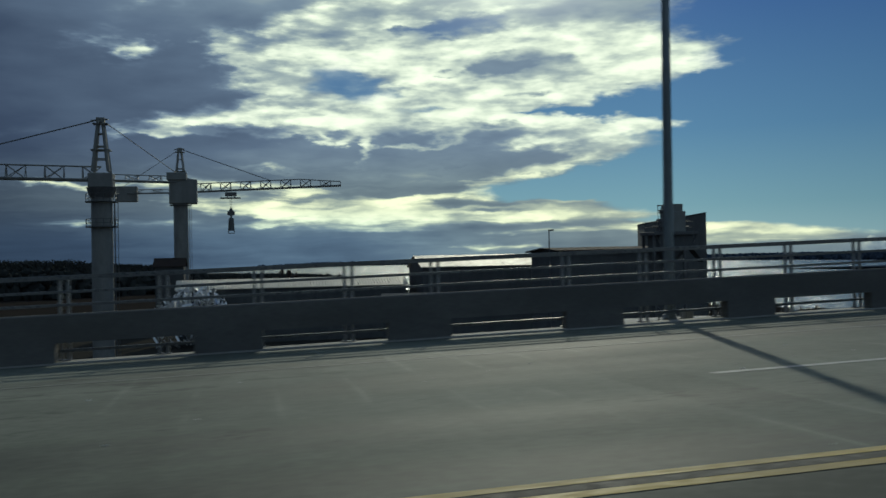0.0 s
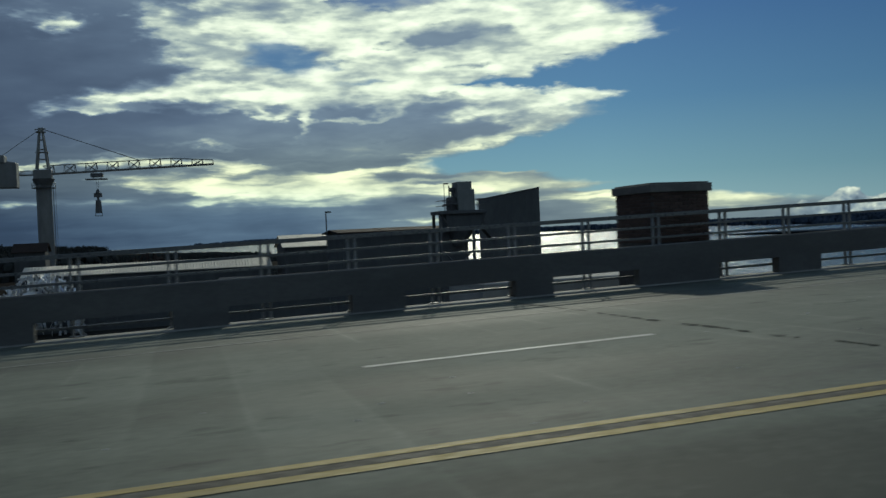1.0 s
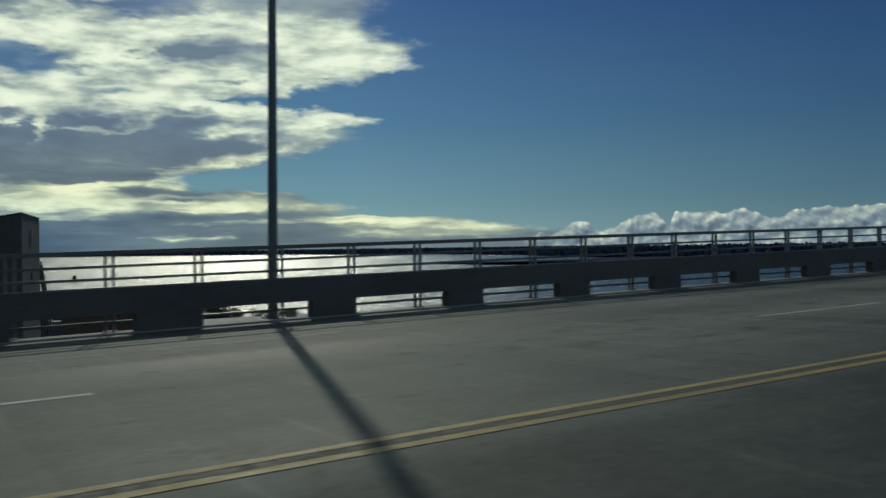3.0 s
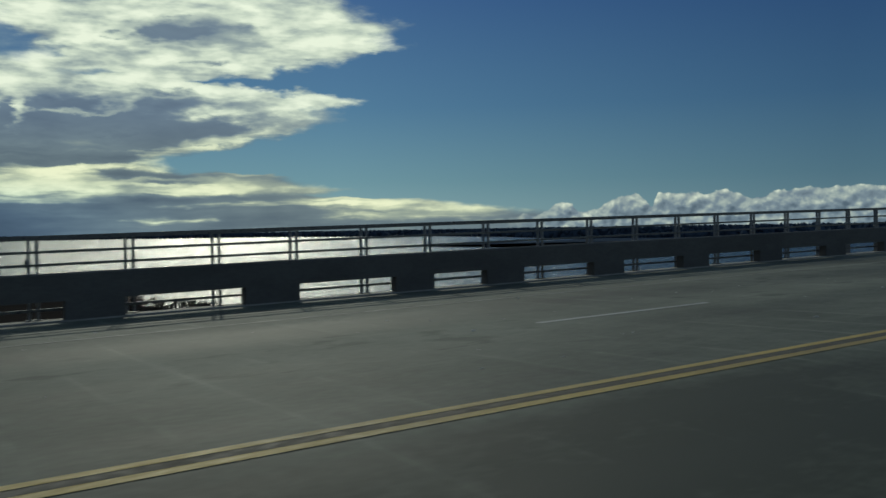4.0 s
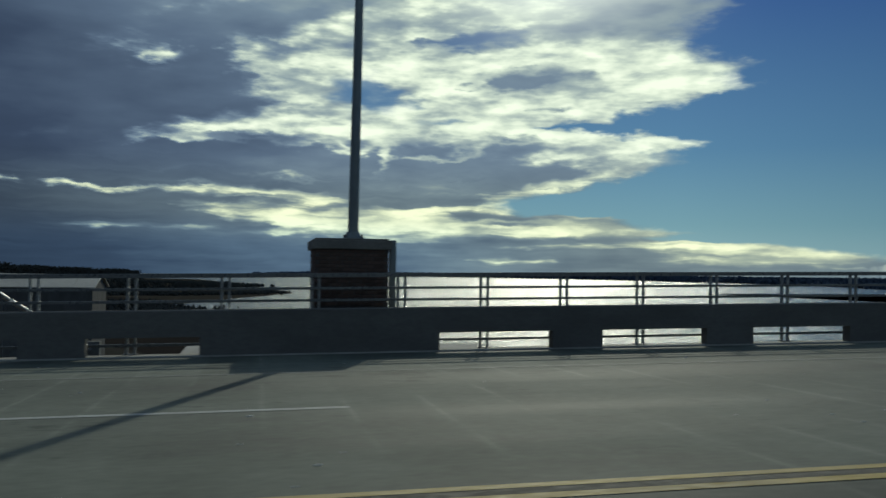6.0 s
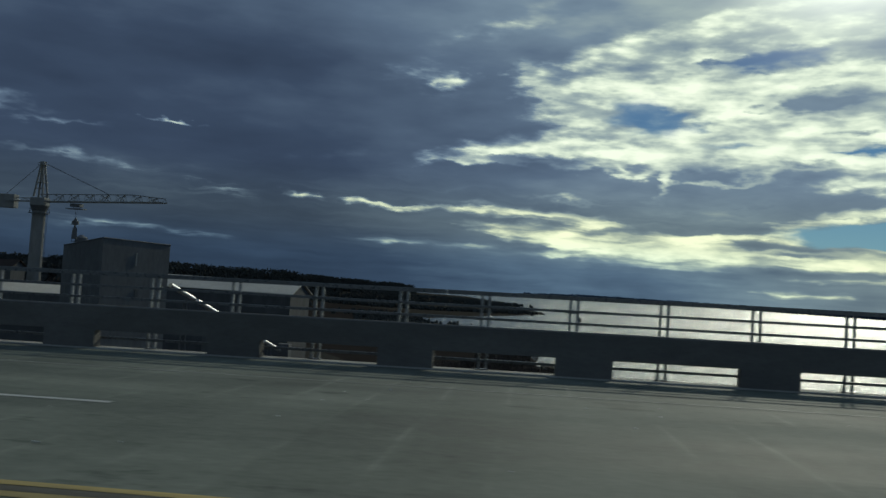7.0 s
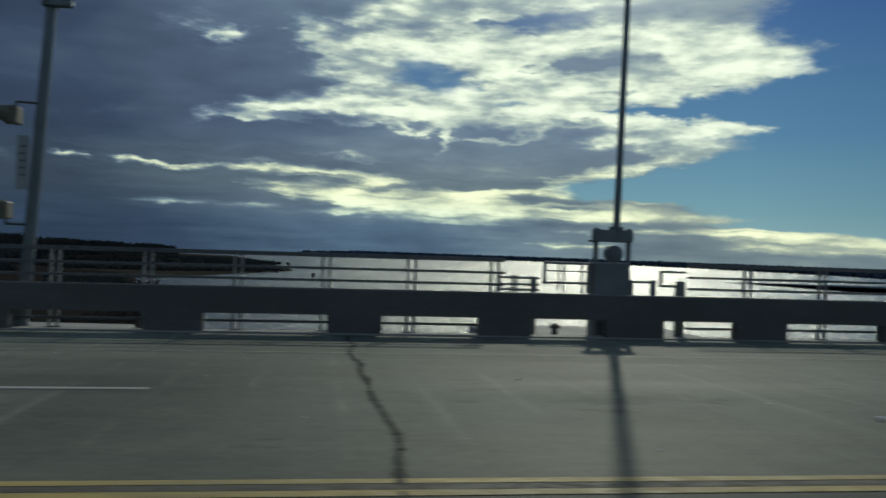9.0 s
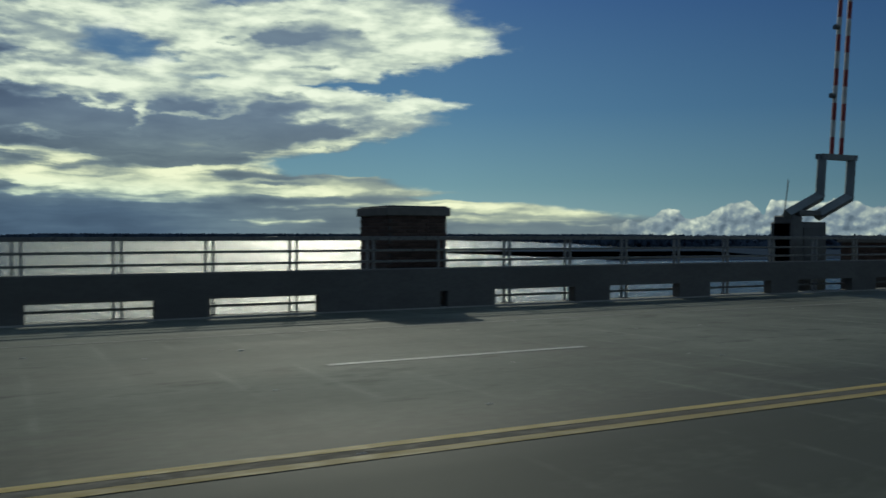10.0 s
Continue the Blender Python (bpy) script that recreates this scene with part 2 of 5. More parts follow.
# clear sky
w_sky = wn.new("ShaderNodeTexSky")
w_sky.sky_type, w_sky.sun_disc = "NISHITA", False
w_sky.sun_elevation, w_sky.sun_rotation = SUN_EL, SUN_AZ
w_sky.dust_density, w_sky.ozone_density = 0.3, 3.0
nish = mix(1.0, w_sky.outputs[0], (0.020, 0.026, 0.032), blend="MULTIPLY")
clear = ramp(calc("DIVIDE", el, 40.0), [(0.0, (0.28, 0.44, 0.49)), (0.08, (0.165, 0.315, 0.40)), (0.2, (0.087, 0.205, 0.36)), (0.42, (0.035, 0.098, 0.29)), (1.0, (0.02, 0.05, 0.18))])
clear = mix(1.0, clear, ramp(calc("DIVIDE", az, 90.0), [(0.0, (1, 1, 1)), (0.3, (1, 1, 1)), (0.65, (0.48, 0.52, 0.60)), (1.0, (0.5, 0.53, 0.62))]), blend="MULTIPLY")
clear = mix(0.15, clear, nish)
sky = mix(cover, clear, cloud)
sky = mix(calc("MULTIPLY", low, smooth(az, 36.0, 42.0)), sky, puff)
# glow of the cloud round the sun
way = wn.new("ShaderNodeVectorMath")
way.operation = "DOT_PRODUCT"
wl.new(tc.outputs["Generated"], way.inputs[0])
way.inputs[1].default_value = sun_way
off_sun = calc("MULTIPLY", calc("ARCCOSINE", calc("MINIMUM", way.outputs["Value"], 1.0)), 57.2958)
glow = calc("POWER", 2.718, calc("MULTIPLY", calc("POWER", calc("DIVIDE", off_sun, 3.8), 2.0), -0.5))
sky = mix(glow, sky, (5.0, 4.9, 4.3))
w_bg, w_out = wn.new("ShaderNodeBackground"), wn.new("ShaderNodeOutputWorld")
w_bg.inputs["Strength"].default_value = 1.0
wl.new(sky, w_bg.inputs["Color"])
wl.new(w_bg.outputs[0], w_out.inputs["Surface"])


# ---------------------------------------------------------------- materials
def material(name, color, rough=0.7, metal=0.0, second=None, scale=1.0, fine=12.0, bump=0.0, stretch=(1, 1, 1), spec=0.5, amount=0.6, per_object=0.0):
    """A surface with two scales of variation, fine relief, and an optional spread from piece to piece."""
    m = bpy.data.materials.new(name)
    m.use_nodes = True
    ns, ls = m.node_tree.nodes, m.node_tree.links
    b = ns["Principled BSDF"]
    b.inputs["Metallic"].default_value = metal
    b.inputs["Specular IOR Level"].default_value = spec
    geo = ns.new("ShaderNodeTexCoord")
    mp = ns.new("ShaderNodeMapping")
    mp.inputs["Scale"].default_value = stretch
    ls.new(geo.outputs["Object"], mp.inputs["Vector"])

    def tex(sc, det, rg):
        n = ns.new("ShaderNodeTexNoise")
        n.inputs["Scale"].default_value, n.inputs["Detail"].default_value, n.inputs["Roughness"].default_value = sc, det, rg
        ls.new(mp.outputs[0], n.inputs["Vector"])
        return n.outputs[0]

    big, small = tex(scale, 5, 0.6), tex(fine, 4, 0.65)
    second = second or tuple(c * 0.6 for c in color)
    col = mix(smooth(big, 0.36, 0.66, ns, ls, 0.0, amount), color, second, ns, ls)
    col = mix(smooth(small, 0.40, 0.70, ns, ls, 0.0, amount * 0.6), col, tuple(c * 0.72 for c in color), ns, ls)
    if per_object:
        inf = ns.new("ShaderNodeObjectInfo")
        v = smooth(inf.outputs["Random"], 0.0, 1.0, ns, ls, 1.0 - per_object, 1.0 + per_object)
        hsv = ns.new("ShaderNodeHueSaturation")
        ls.new(v, hsv.inputs["Value"])
        ls.new(col, hsv.inputs["Color"])
        col = hsv.outputs[0]
    ls.new(col, b.inputs["Base Color"])
    ls.new(smooth(small, 0.3, 0.7, ns, ls, max(0.02, rough - 0.1), min(1.0, rough + 0.1)), b.inputs["Roughness"])
    if bump:
        bp = ns.new("ShaderNodeBump")
        bp.inputs["Strength"].default_value, bp.inputs["Distance"].default_value = 0.6, bump
        ls.new(small, bp.inputs["Height"])
        ls.new(bp.outputs[0], b.inputs["Normal"])
    return m


M_deck = bpy.data.materials.new("deck_concrete")
M_deck.use_nodes = True
ns, ls = M_deck.node_tree.nodes, M_deck.node_tree.links
b = ns["Principled BSDF"]
geo = ns.new("ShaderNodeTexCoord")
xyz = ns.new("ShaderNodeSeparateXYZ")
ls.new(geo.outputs["Object"], xyz.inputs[0])
gx, gy = xyz.outputs[0], xyz.outputs[1]
tracks = noise_at(gx, gy, 0.016, 0.55, 3.0, 0.55, 2.0, ns, ls)        # wheel tracks and stains drawn along the lanes
patches = noise_at(gx, gy, 0.16, 0.30, 5.0, 0.6, 6.0, ns, ls)
grain = noise_at(gx, gy, 9.0, 11.0, 3.0, 0.6, 8.0, ns, ls)
strips = noise_at(gx, gy, 0.62, 0.035, 3.0, 0.6, 27.0, ns, ls)          # pale and dark bands from kerb to kerb
spots = noise_at(gx, gy, 1.9, 2.4, 4.0, 0.6, 4.0, ns, ls)
tone = calc("ADD", calc("MULTIPLY", tracks, 1.3, ns, ls), calc("ADD", calc("MULTIPLY", patches, 1.75, ns, ls), calc("ADD", calc("MULTIPLY", spots, 0.5, ns, ls), calc("MULTIPLY", grain, 0.55, ns, ls), ns, ls), ns, ls), ns, ls)
blots = smooth(calc("ADD", noise_at(gx, gy, 1.1, 1.9, 6.0, 0.65, 14.0, ns, ls), calc("MULTIPLY", patches, 0.7, ns, ls), ns, ls), 0.10, 0.22, ns, ls, 0.0, 0.42)
wob = calc("MULTIPLY", noise_at(gx, gy, 0.3, 0.8, 3.0, 0.5, 21.0, ns, ls), 0.10, ns, ls)
saw = calc("ABSOLUTE", calc("SUBTRACT", calc("FRACT", calc("ADD", calc("DIVIDE", gx, 0.80, ns, ls), wob, ns, ls), 0.0, ns, ls), 0.5, ns, ls), 0.0, ns, ls)
slab = ns.new("ShaderNodeTexWhiteNoise")                             # every cast strip has its own shade
slab.noise_dimensions = "1D"
ls.new(calc("FLOOR", calc("ADD", calc("ADD", calc("DIVIDE", gx, 0.80, ns, ls), wob, ns, ls), 0.0, ns, ls), 0.0, ns, ls), slab.inputs["W"])
slab_tone = calc("MULTIPLY", calc("SUBTRACT", slab.outputs[0], 0.5, ns, ls), smooth(noise_at(gx, gy, 0.25, 0.22, 3.0, 0.6, 41.0, ns, ls), -0.10, 0.12, ns, ls, 0.0, 0.26), ns, ls)
bleach = smooth(noise_at(gx, gy, 0.55, 0.30, 4.0, 0.65, 17.0, ns, ls), -0.04, 0.16, ns, ls)
seam = calc("MULTIPLY", calc("ADD", smooth(saw, 0.470, 0.497, ns, ls), smooth(saw, 0.33, 0.50, ns, ls, 0.0, 0.45), ns, ls), bleach, ns, ls)
tone = calc("ADD", tone, slab_tone, ns, ls)
tone = calc("ADD", tone, calc("MULTIPLY", seam, 0.42, ns, ls), ns, ls)
tone = calc("ADD", tone, calc("MULTIPLY", strips, 0.55, ns, ls), ns, ls)
worn = smooth(calc("ADD", gy, calc("MULTIPLY", patches, 2.0, ns, ls), ns, ls), 4.45, 3.9, ns, ls, 0.0, 0.36)      # the nearer lanes are darker, with an uneven border
tone = calc("SUBTRACT", calc("SUBTRACT", calc("ADD", tone, 0.48, ns, ls), worn, ns, ls), blots, ns, ls)
ls.new(ramp(tone, [(0.0, (0.046, 0.056, 0.043)), (0.35, (0.092, 0.107, 0.083)), (0.6, (0.132, 0.150, 0.117)), (1.0, (0.20, 0.22, 0.175))], ns, ls), b.inputs["Base Color"])
ls.new(smooth(calc("ADD", calc("MULTIPLY", tracks, 1.0, ns, ls), calc("MULTIPLY", patches, 0.5, ns, ls), ns, ls), -0.3, 0.3, ns, ls, 0.72, 0.88), b.inputs["Roughness"])
b.inputs["Specular IOR Level"].default_value = 0.32
M_stain = material("brown_road_stain", (0.085, 0.075, 0.052), 0.85, second=(0.10, 0.10, 0.08), scale=0.5, amount=0.9)
M_tar = material("joint_tar", (0.045, 0.050, 0.043), 0.95, second=(0.11, 0.12, 0.1), scale=1.5, amount=0.9, spec=0.1)
M_parapet = material("parapet_concrete", (0.155, 0.151, 0.136), 0.9, second=(0.096, 0.093, 0.083), scale=0.9, fine=14.0, bump=0.004, stretch=(0.6, 1, 1.4))
M_metal = material("galvanised_steel", (0.18, 0.185, 0.18), 0.32, 0.5, second=(0.12, 0.123, 0.12), scale=1.5, fine=20.0)
M_post = material("galvanised_post", (0.36, 0.37, 0.36), 0.40, 0.35, second=(0.26, 0.265, 0.26), scale=2.0, fine=20.0)
M_pole = material("weathered_pole_steel", (0.22, 0.25, 0.25), 0.45, 0.6, second=(0.14, 0.16, 0.16), scale=1.2, fine=16.0, stretch=(1, 1, 0.3))
M_yellow = material("yellow_paint", (0.52, 0.385, 0.11), 0.75, second=(0.27, 0.215, 0.09), scale=1.4, fine=14.0, stretch=(0.5, 2, 1), amount=0.8)
M_white = material("white_paint", (0.50, 0.51, 0.47), 0.7, second=(0.32, 0.32, 0.29), scale=1.8, fine=14.0, stretch=(0.5, 2, 1), amount=0.85)
M_faded = material("faded_white_paint", (0.26, 0.27, 0.24), 0.75, second=(0.13, 0.14, 0.12), scale=0.8, fine=10.0, stretch=(0.4, 2, 1), amount=0.95)
M_brick = material("red_brick", (0.115, 0.074, 0.056), 0.9, second=(0.08, 0.054, 0.044), scale=3.0, fine=30.0, bump=0.003, per_object=0.22)
M_mortar = material("mortar", (0.11, 0.1, 0.088), 0.95, scale=3.0)
M_cap = material("cap_stone", (0.21, 0.2, 0.175), 0.9, second=(0.13, 0.12, 0.105), scale=1.5, bump=0.004)
M_ledge = material("pier_concrete", (0.42, 0.41, 0.37), 0.85, scale=0.9, bump=0.004)
M_land = material("shore_ground", (0.036, 0.031, 0.027), 0.95, second=(0.026, 0.025, 0.022), scale=0.06, fine=0.9, bump=0.05, spec=0.0)
M_marsh = material("marsh_grass", (0.058, 0.052, 0.042), 0.95, second=(0.04, 0.038, 0.031), scale=0.05, fine=0.7, bump=0.05, spec=0.0)
M_yard = material("yard_gravel", (0.06, 0.057, 0.048), 0.95, second=(0.035, 0.033, 0.028), scale=0.05, fine=1.0, bump=0.03, spec=0.0)
M_conc = material("plant_concrete", (0.15, 0.157, 0.147), 0.9, second=(0.105, 0.11, 0.103), scale=0.25, fine=2.0, stretch=(1, 1, 0.4))
M_clad = material("dark_cladding", (0.13, 0.137, 0.132), 0.85, second=(0.085, 0.09, 0.086), scale=0.4, fine=3.0, stretch=(1, 1, 0.3), spec=0.25)
M_siding = material("rusty_siding", (0.115, 0.118, 0.115), 0.9, second=(0.08, 0.08, 0.076), scale=0.5, fine=3.0, stretch=(1, 1, 0.3), spec=0.15)
M_rust = material("rusty_roof_sheet", (0.060, 0.044, 0.036), 0.9, second=(0.04, 0.034, 0.03), scale=0.5, fine=3.0, spec=0.1)
M_bin = material("dusty_bin_steel", (0.30, 0.31, 0.28), 0.8, second=(0.19, 0.2, 0.18), scale=0.6, fine=4.0, stretch=(1, 1, 0.4))
M_roof = material("pale_roof_sheet", (0.60, 0.565, 0.47), 0.60, 0.3, second=(0.45, 0.42, 0.35), scale=0.15, fine=2.0, amount=0.6)
M_crane = material("crane_paint", (0.26, 0.265, 0.24), 0.6, 0.05, second=(0.17, 0.165, 0.15), scale=0.4, fine=3.0, stretch=(1, 1, 0.4))
M_gate = material("grey_gate_paint", (0.24, 0.26, 0.26), 0.6, 0.1, second=(0.15, 0.16, 0.16), scale=1.5, fine=9.0)
M_steel = material("dark_steel", (0.15, 0.155, 0.15), 0.6, 0.3, second=(0.09, 0.09, 0.085), scale=1.0, fine=6.0)
M_bright = material("bright_sheet_metal", (0.9, 0.9, 0.87), 0.48, 0.85, scale=1.0, fine=5.0, amount=0.3)
M_signal = material("signal_yellow", (0.18, 0.165, 0.115), 0.6, second=(0.12, 0.11, 0.08), scale=3.0)
M_black = material("black_enamel", (0.025, 0.025, 0.025), 0.5)
M_board = material("sign_board", (0.40, 0.42, 0.40), 0.5, scale=4.0, amount=0.4)
M_redstripe = material("red_stripe_paint", (0.30, 0.03, 0.03), 0.5, scale=4.0)
M_whitestripe = material("white_stripe_paint", (0.6, 0.6, 0.57), 0.5, scale=4.0)
M_wood = material("far_woods", (0.060, 0.064, 0.058), 0.95, second=(0.042, 0.046, 0.042), scale=0.02, fine=0.4, spec=0.0)
# aerial haze is put into this bluish base colour of the far shores
M_far = material("hazed_far_shore", (0.065, 0.090, 0.125), 0.95, second=(0.05, 0.07, 0.10), scale=0.01, fine=0.1, spec=0.0)
M_twig = material("bare_twigs", (0.075, 0.06, 0.045), 0.9, scale=3.0)
M_pebble = material("pale_grit", (0.75, 0.75, 0.72), 0.6, scale=6.0)

M_water = bpy.data.materials.new("river_water")
M_water.use_nodes = True
ns, ls = M_water.node_tree.nodes, M_water.node_tree.links
b = ns["Principled BSDF"]
b.inputs["Base Color"].default_value = (0.035, 0.045, 0.045, 1)
b.inputs["Roughness"].default_value, b.inputs["IOR"].default_value = 0.25, 1.33
geo = ns.new("ShaderNodeTexCoord")
height = None
for sc, w, st in ((0.40, 1.0, (1.0, 0.7, 1)), (1.3, 0.85, (1.0, 0.8, 1)), (4.0, 0.14, (1.0, 0.8, 1)), (0.05, 1.0, (1, 0.5, 1))):
    mp = ns.new("ShaderNodeMapping")
    mp.inputs["Scale"].default_value = st
    ls.new(geo.outputs["Object"], mp.inputs["Vector"])
    n = ns.new("ShaderNodeTexNoise")
    n.inputs["Scale"].default_value, n.inputs["Detail"].default_value = sc, 3.0
    ls.new(mp.outputs[0], n.inputs["Vector"])
    t = calc("MULTIPLY", n.outputs[0], w, ns, ls)
    height = t if height is None else calc("ADD", height, t, ns, ls)
bp = ns.new("ShaderNodeBump")
bp.inputs["Strength"].default_value, bp.inputs["Distance"].default_value = 1.0, 0.65
ls.new(height, bp.inputs["Height"])
ls.new(bp.outputs[0], b.inputs["Normal"])


# ---------------------------------------------------------------- helpers
def road_z(x):
    s = x / 100.0
    return 2.655 * s - 0.312 * s ** 2 - 0.162 * s ** 3


CROWN_Y, CROSS = 4.55, 0.021


def deck_z(x, y):
    return road_z(x) - CROSS * abs(y - CROWN_Y)


def empty(name, x, y, z, label, category, group="", kind=""):
    ob = new(name)
    ob.location = (x, y, z)
    return tagged(ob, label, category, group, kind)


def to_mesh(name, bm, mat, shade=False):
    me = bpy.data.meshes.new(name)
    bm.to_mesh(me)
    bm.free()
    me.materials.append(mat)
    if shade:
        for f in me.polygons:
            f.use_smooth = True
    return me


def part(name, bm, mat, parent=None, label="", shade=False):
    return place(name, to_mesh(name, bm, mat, shade), parent, None, label)


def place(name, me, parent=None, m=None, label=""):
    ob = new(name, me)
    if parent is not None:
        ob.parent = parent
        ob.matrix_parent_inverse = full(parent).inverted()
    if m is not None:
        ob.matrix_basis = m
    if label:
        ob["label"] = label
    return ob


def full(ob):
    return ob.matrix_basis if ob.parent is None else full(ob.parent) @ ob.matrix_parent_inverse @ ob.matrix_basis


def box(bm, x0, x1, y0, y1, z0, z1, m=None):
    q = Matrix.Translation(((x0 + x1) / 2, (y0 + y1) / 2, (z0 + z1) / 2)) @ Matrix.Diagonal((x1 - x0, y1 - y0, z1 - z0, 1))
    return bmesh.ops.create_cube(bm, size=1, matrix=q if m is None else m @ q)["verts"]


def bevel(bm, width, segments=1):
    bmesh.ops.bevel(bm, geom=list(bm.edges), offset=width, segments=segments, profile=0.5, affect="EDGES")


def sweep(bm, x0, x1, section, step=3.0, zf=road_z, closed=True, y_shift=0.0):
    """A section of (y, z) points run along the road, rising with it."""
    n = max(1, round((x1 - x0) / step))
    rings = []
    for i in range(n + 1):
        x = x0 + (x1 - x0) * i / n
        rings.append([bm.verts.new((x, y + y_shift, z + zf(x))) for y, z in section])
    k = len(section)
    for a, b in zip(rings, rings[1:]):
        for j in range(k if closed else k - 1):
            bm.faces.new((a[j], b[j], b[(j + 1) % k], a[(j + 1) % k]))
    if closed:
        bm.faces.new(rings[0])
        bm.faces.new(rings[-1][::-1])
    bmesh.ops.recalc_face_normals(bm, faces=bm.faces)


def rod(bm, a, b, r, sides=8, r2=None):
    a, b = Vector(a), Vector(b)
    d = b - a
    m = Matrix.Translation((a + b) / 2) @ d.to_track_quat("Z", "Y").to_matrix().to_4x4()
    bmesh.ops.create_cone(bm, cap_ends=True, segments=sides, radius1=r, radius2=r if r2 is None else r2, depth=d.length, matrix=m)


DECK_YS = (-6.2, -3.0, 0.0, 2.5, CROWN_Y, 6.5, 8.2, 10.0, 12.0, 13.5, 15.5)


def flat(name, x0, x1, y0, y1, mat, label, category, group="", lift=0.004, step=2.0):
    bm = bmesh.new()
    cuts = [y0] + [y for y in DECK_YS if y0 < y < y1] + [y1]
    sweep(bm, x0, x1, [(y, lift - CROSS * abs(y - CROWN_Y)) for y in cuts], step, closed=False)
    return tagged(part(name, bm, mat), label, category, group, "structure")


# ---------------------------------------------------------------- the bridge deck
ROAD_X0, ROAD_X1 = -70.0, 330.0
PAR_Y0, PAR_Y1 = 15.05, 15.28
bm = bmesh.new()
ys = DECK_YS
section = [(y, -CROSS * abs(y - CROWN_Y)) for y in ys] + [(15.5, -0.9), (-6.2, -0.9)]
sweep(bm, ROAD_X0, ROAD_X1, section, 4.0)
road = tagged(part("road", bm, M_deck), "weathered grey concrete bridge deck with stains", "road", kind="structure")
bm = bmesh.new()
sweep(bm, ROAD_X0, ROAD_X1, [(-6.2, -0.25), (-5.9, -0.25), (-5.9, 0.55), (-6.2, 0.55)], 6.0)
tagged(part("wall_south", bm, M_parapet), "plain concrete parapet along the road", "parapet", kind="structure")

for y0, y1 in ((4.375, 4.475), (4.605, 4.705)):
    flat("yellow_line", ROAD_X0, ROAD_X1, y0, y1, M_yellow, "worn yellow painted centre line on the deck", "road marking", "double centre line", step=5.0)
DASHES = [-8.1, 4.2, 16.4, 32.7, 44.9, 57.1, 69.3, 81.5, 93.7, 105.9, 118.0, 130.2, 142.4, 154.5, 166.7, 178.9, 191.0, 203.2]
flat("stain_band", ROAD_X0, ROAD_X1, 4.485, 4.595, M_stain, "brown stained strip between the yellow lines", "stain", lift=0.003, step=5.0)
for x in DASHES:
    flat("lane_dash", x, x + 3.1, 8.13, 8.25, M_faded if x in (118.0, 154.5) else M_white, "worn white painted lane dash on the deck", "road marking", "lane dashes", step=1.5)
flat("edge_line", ROAD_X0, ROAD_X1, 11.74, 11.83, M_faded, "faded thin white edge line on the deck", "road marking", step=5.0)
# dark cracked joints across the deck, broken along their edges
def cracked_joint(x, width, broken):
    rnd = random.Random(int(x * 10))
    bm = bmesh.new()
    y = -5.8
    while y < 14.9:
        d = rnd.uniform(0.05, 0.16)
        if rnd.random() > broken:
            c, w = x + noise.noise(Vector((x, y * 0.9, 0))) * 0.10, width * rnd.uniform(0.4, 1.5)
            ring = []
            for k in range(7):
                q = k * 2 * math.pi / 7
                px, py = c + math.cos(q) * w * rnd.uniform(0.5, 1.2), y + d / 2 + math.sin(q) * d * rnd.uniform(0.4, 0.75)
                ring.append(bm.verts.new((px, py, deck_z(px, py) + 0.005)))
            bm.faces.new(ring)
        y += d
    tagged(part("expansion_joint", bm, M_tar), "dark cracked and tarred joint across the deck", "joint", "expansion joints", "structure")


for x, w, gap in ((20.25, 0.045, 0.5), (147.5, 0.045, 0.15)):
    cracked_joint(x, w, gap)
# grit and small litter scattered on the deck
bm = bmesh.new()
for i in range(420):
    x, y = random.uniform(-12, 215), random.choice((random.uniform(4.0, 14.3), random.gauss(6.2, 0.8), random.gauss(9.8, 0.7)))
    r = random.choice((0.006, 0.008, 0.009, 0.011, 0.014)) * random.uniform(0.7, 1.3)
    bmesh.ops.create_icosphere(bm, subdivisions=1, radius=r, matrix=Matrix.Translation((x, y, deck_z(x, y) + r * 0.35)) @ Matrix.Diagonal((random.uniform(0.8, 2.0), 1, 0.6, 1)))
tagged(part("grit", bm, M_pebble), "pale grit and pebbles scattered on the deck", "grit", kind="stuff")
for x, y in ((9.1, 9.2), (24.1, 6.6), (151.6, 6.6)):
    bm = bmesh.new()
    bmesh.ops.create_grid(bm, x_segments=3, y_segments=2, size=0.5)
    for v in bm.verts:
        v.co = Vector((v.co.x * 0.09 + x, v.co.y * 0.055 + y, deck_z(x, y) + 0.012 + random.uniform(0, 0.03)))
    o = part("litter", bm, M_pebble)
    so = o.modifiers.new("thick", "SOLIDIFY")
    so.thickness = 0.004
    tagged(o, "small crumpled scrap of pale litter on the deck", "litter", "litter")

# ---------------------------------------------------------------- parapet
OPENINGS = [(-3.19 + 3.12 * k, 2.1) for k in range(-20, 1)] + [(3.2 * k, 2.1) for k in range(3)] + [(9.49, 2.1), (12.5, 2.1), (15.5, 2.1), (18.55, 2.1), (21.4, 1.8), (24.98, 1.4), (27.4, 2.0), (30.3, 1.7)]
OPENINGS += [(33.05 + 3.0 * k, 2.1) for k in range(5)] + [(48.1, 1.9), (51.1, 2.1)] + [(54.12 + 3.0 * k, 2.1) for k in range(4)] + [(66.15, 2.1), (69.3, 2.1), (72.3, 1.36)]
OPENINGS += [(74.67 + 3.08 * k, 2.1) for k in range(6)] + [(93.2, 1.8)] + [(99.1 + 3.066 * k, 2.1) for k in range(16)] + [(148.1, 1.7), (150.73, 1.4), (153.2, 1.4)]
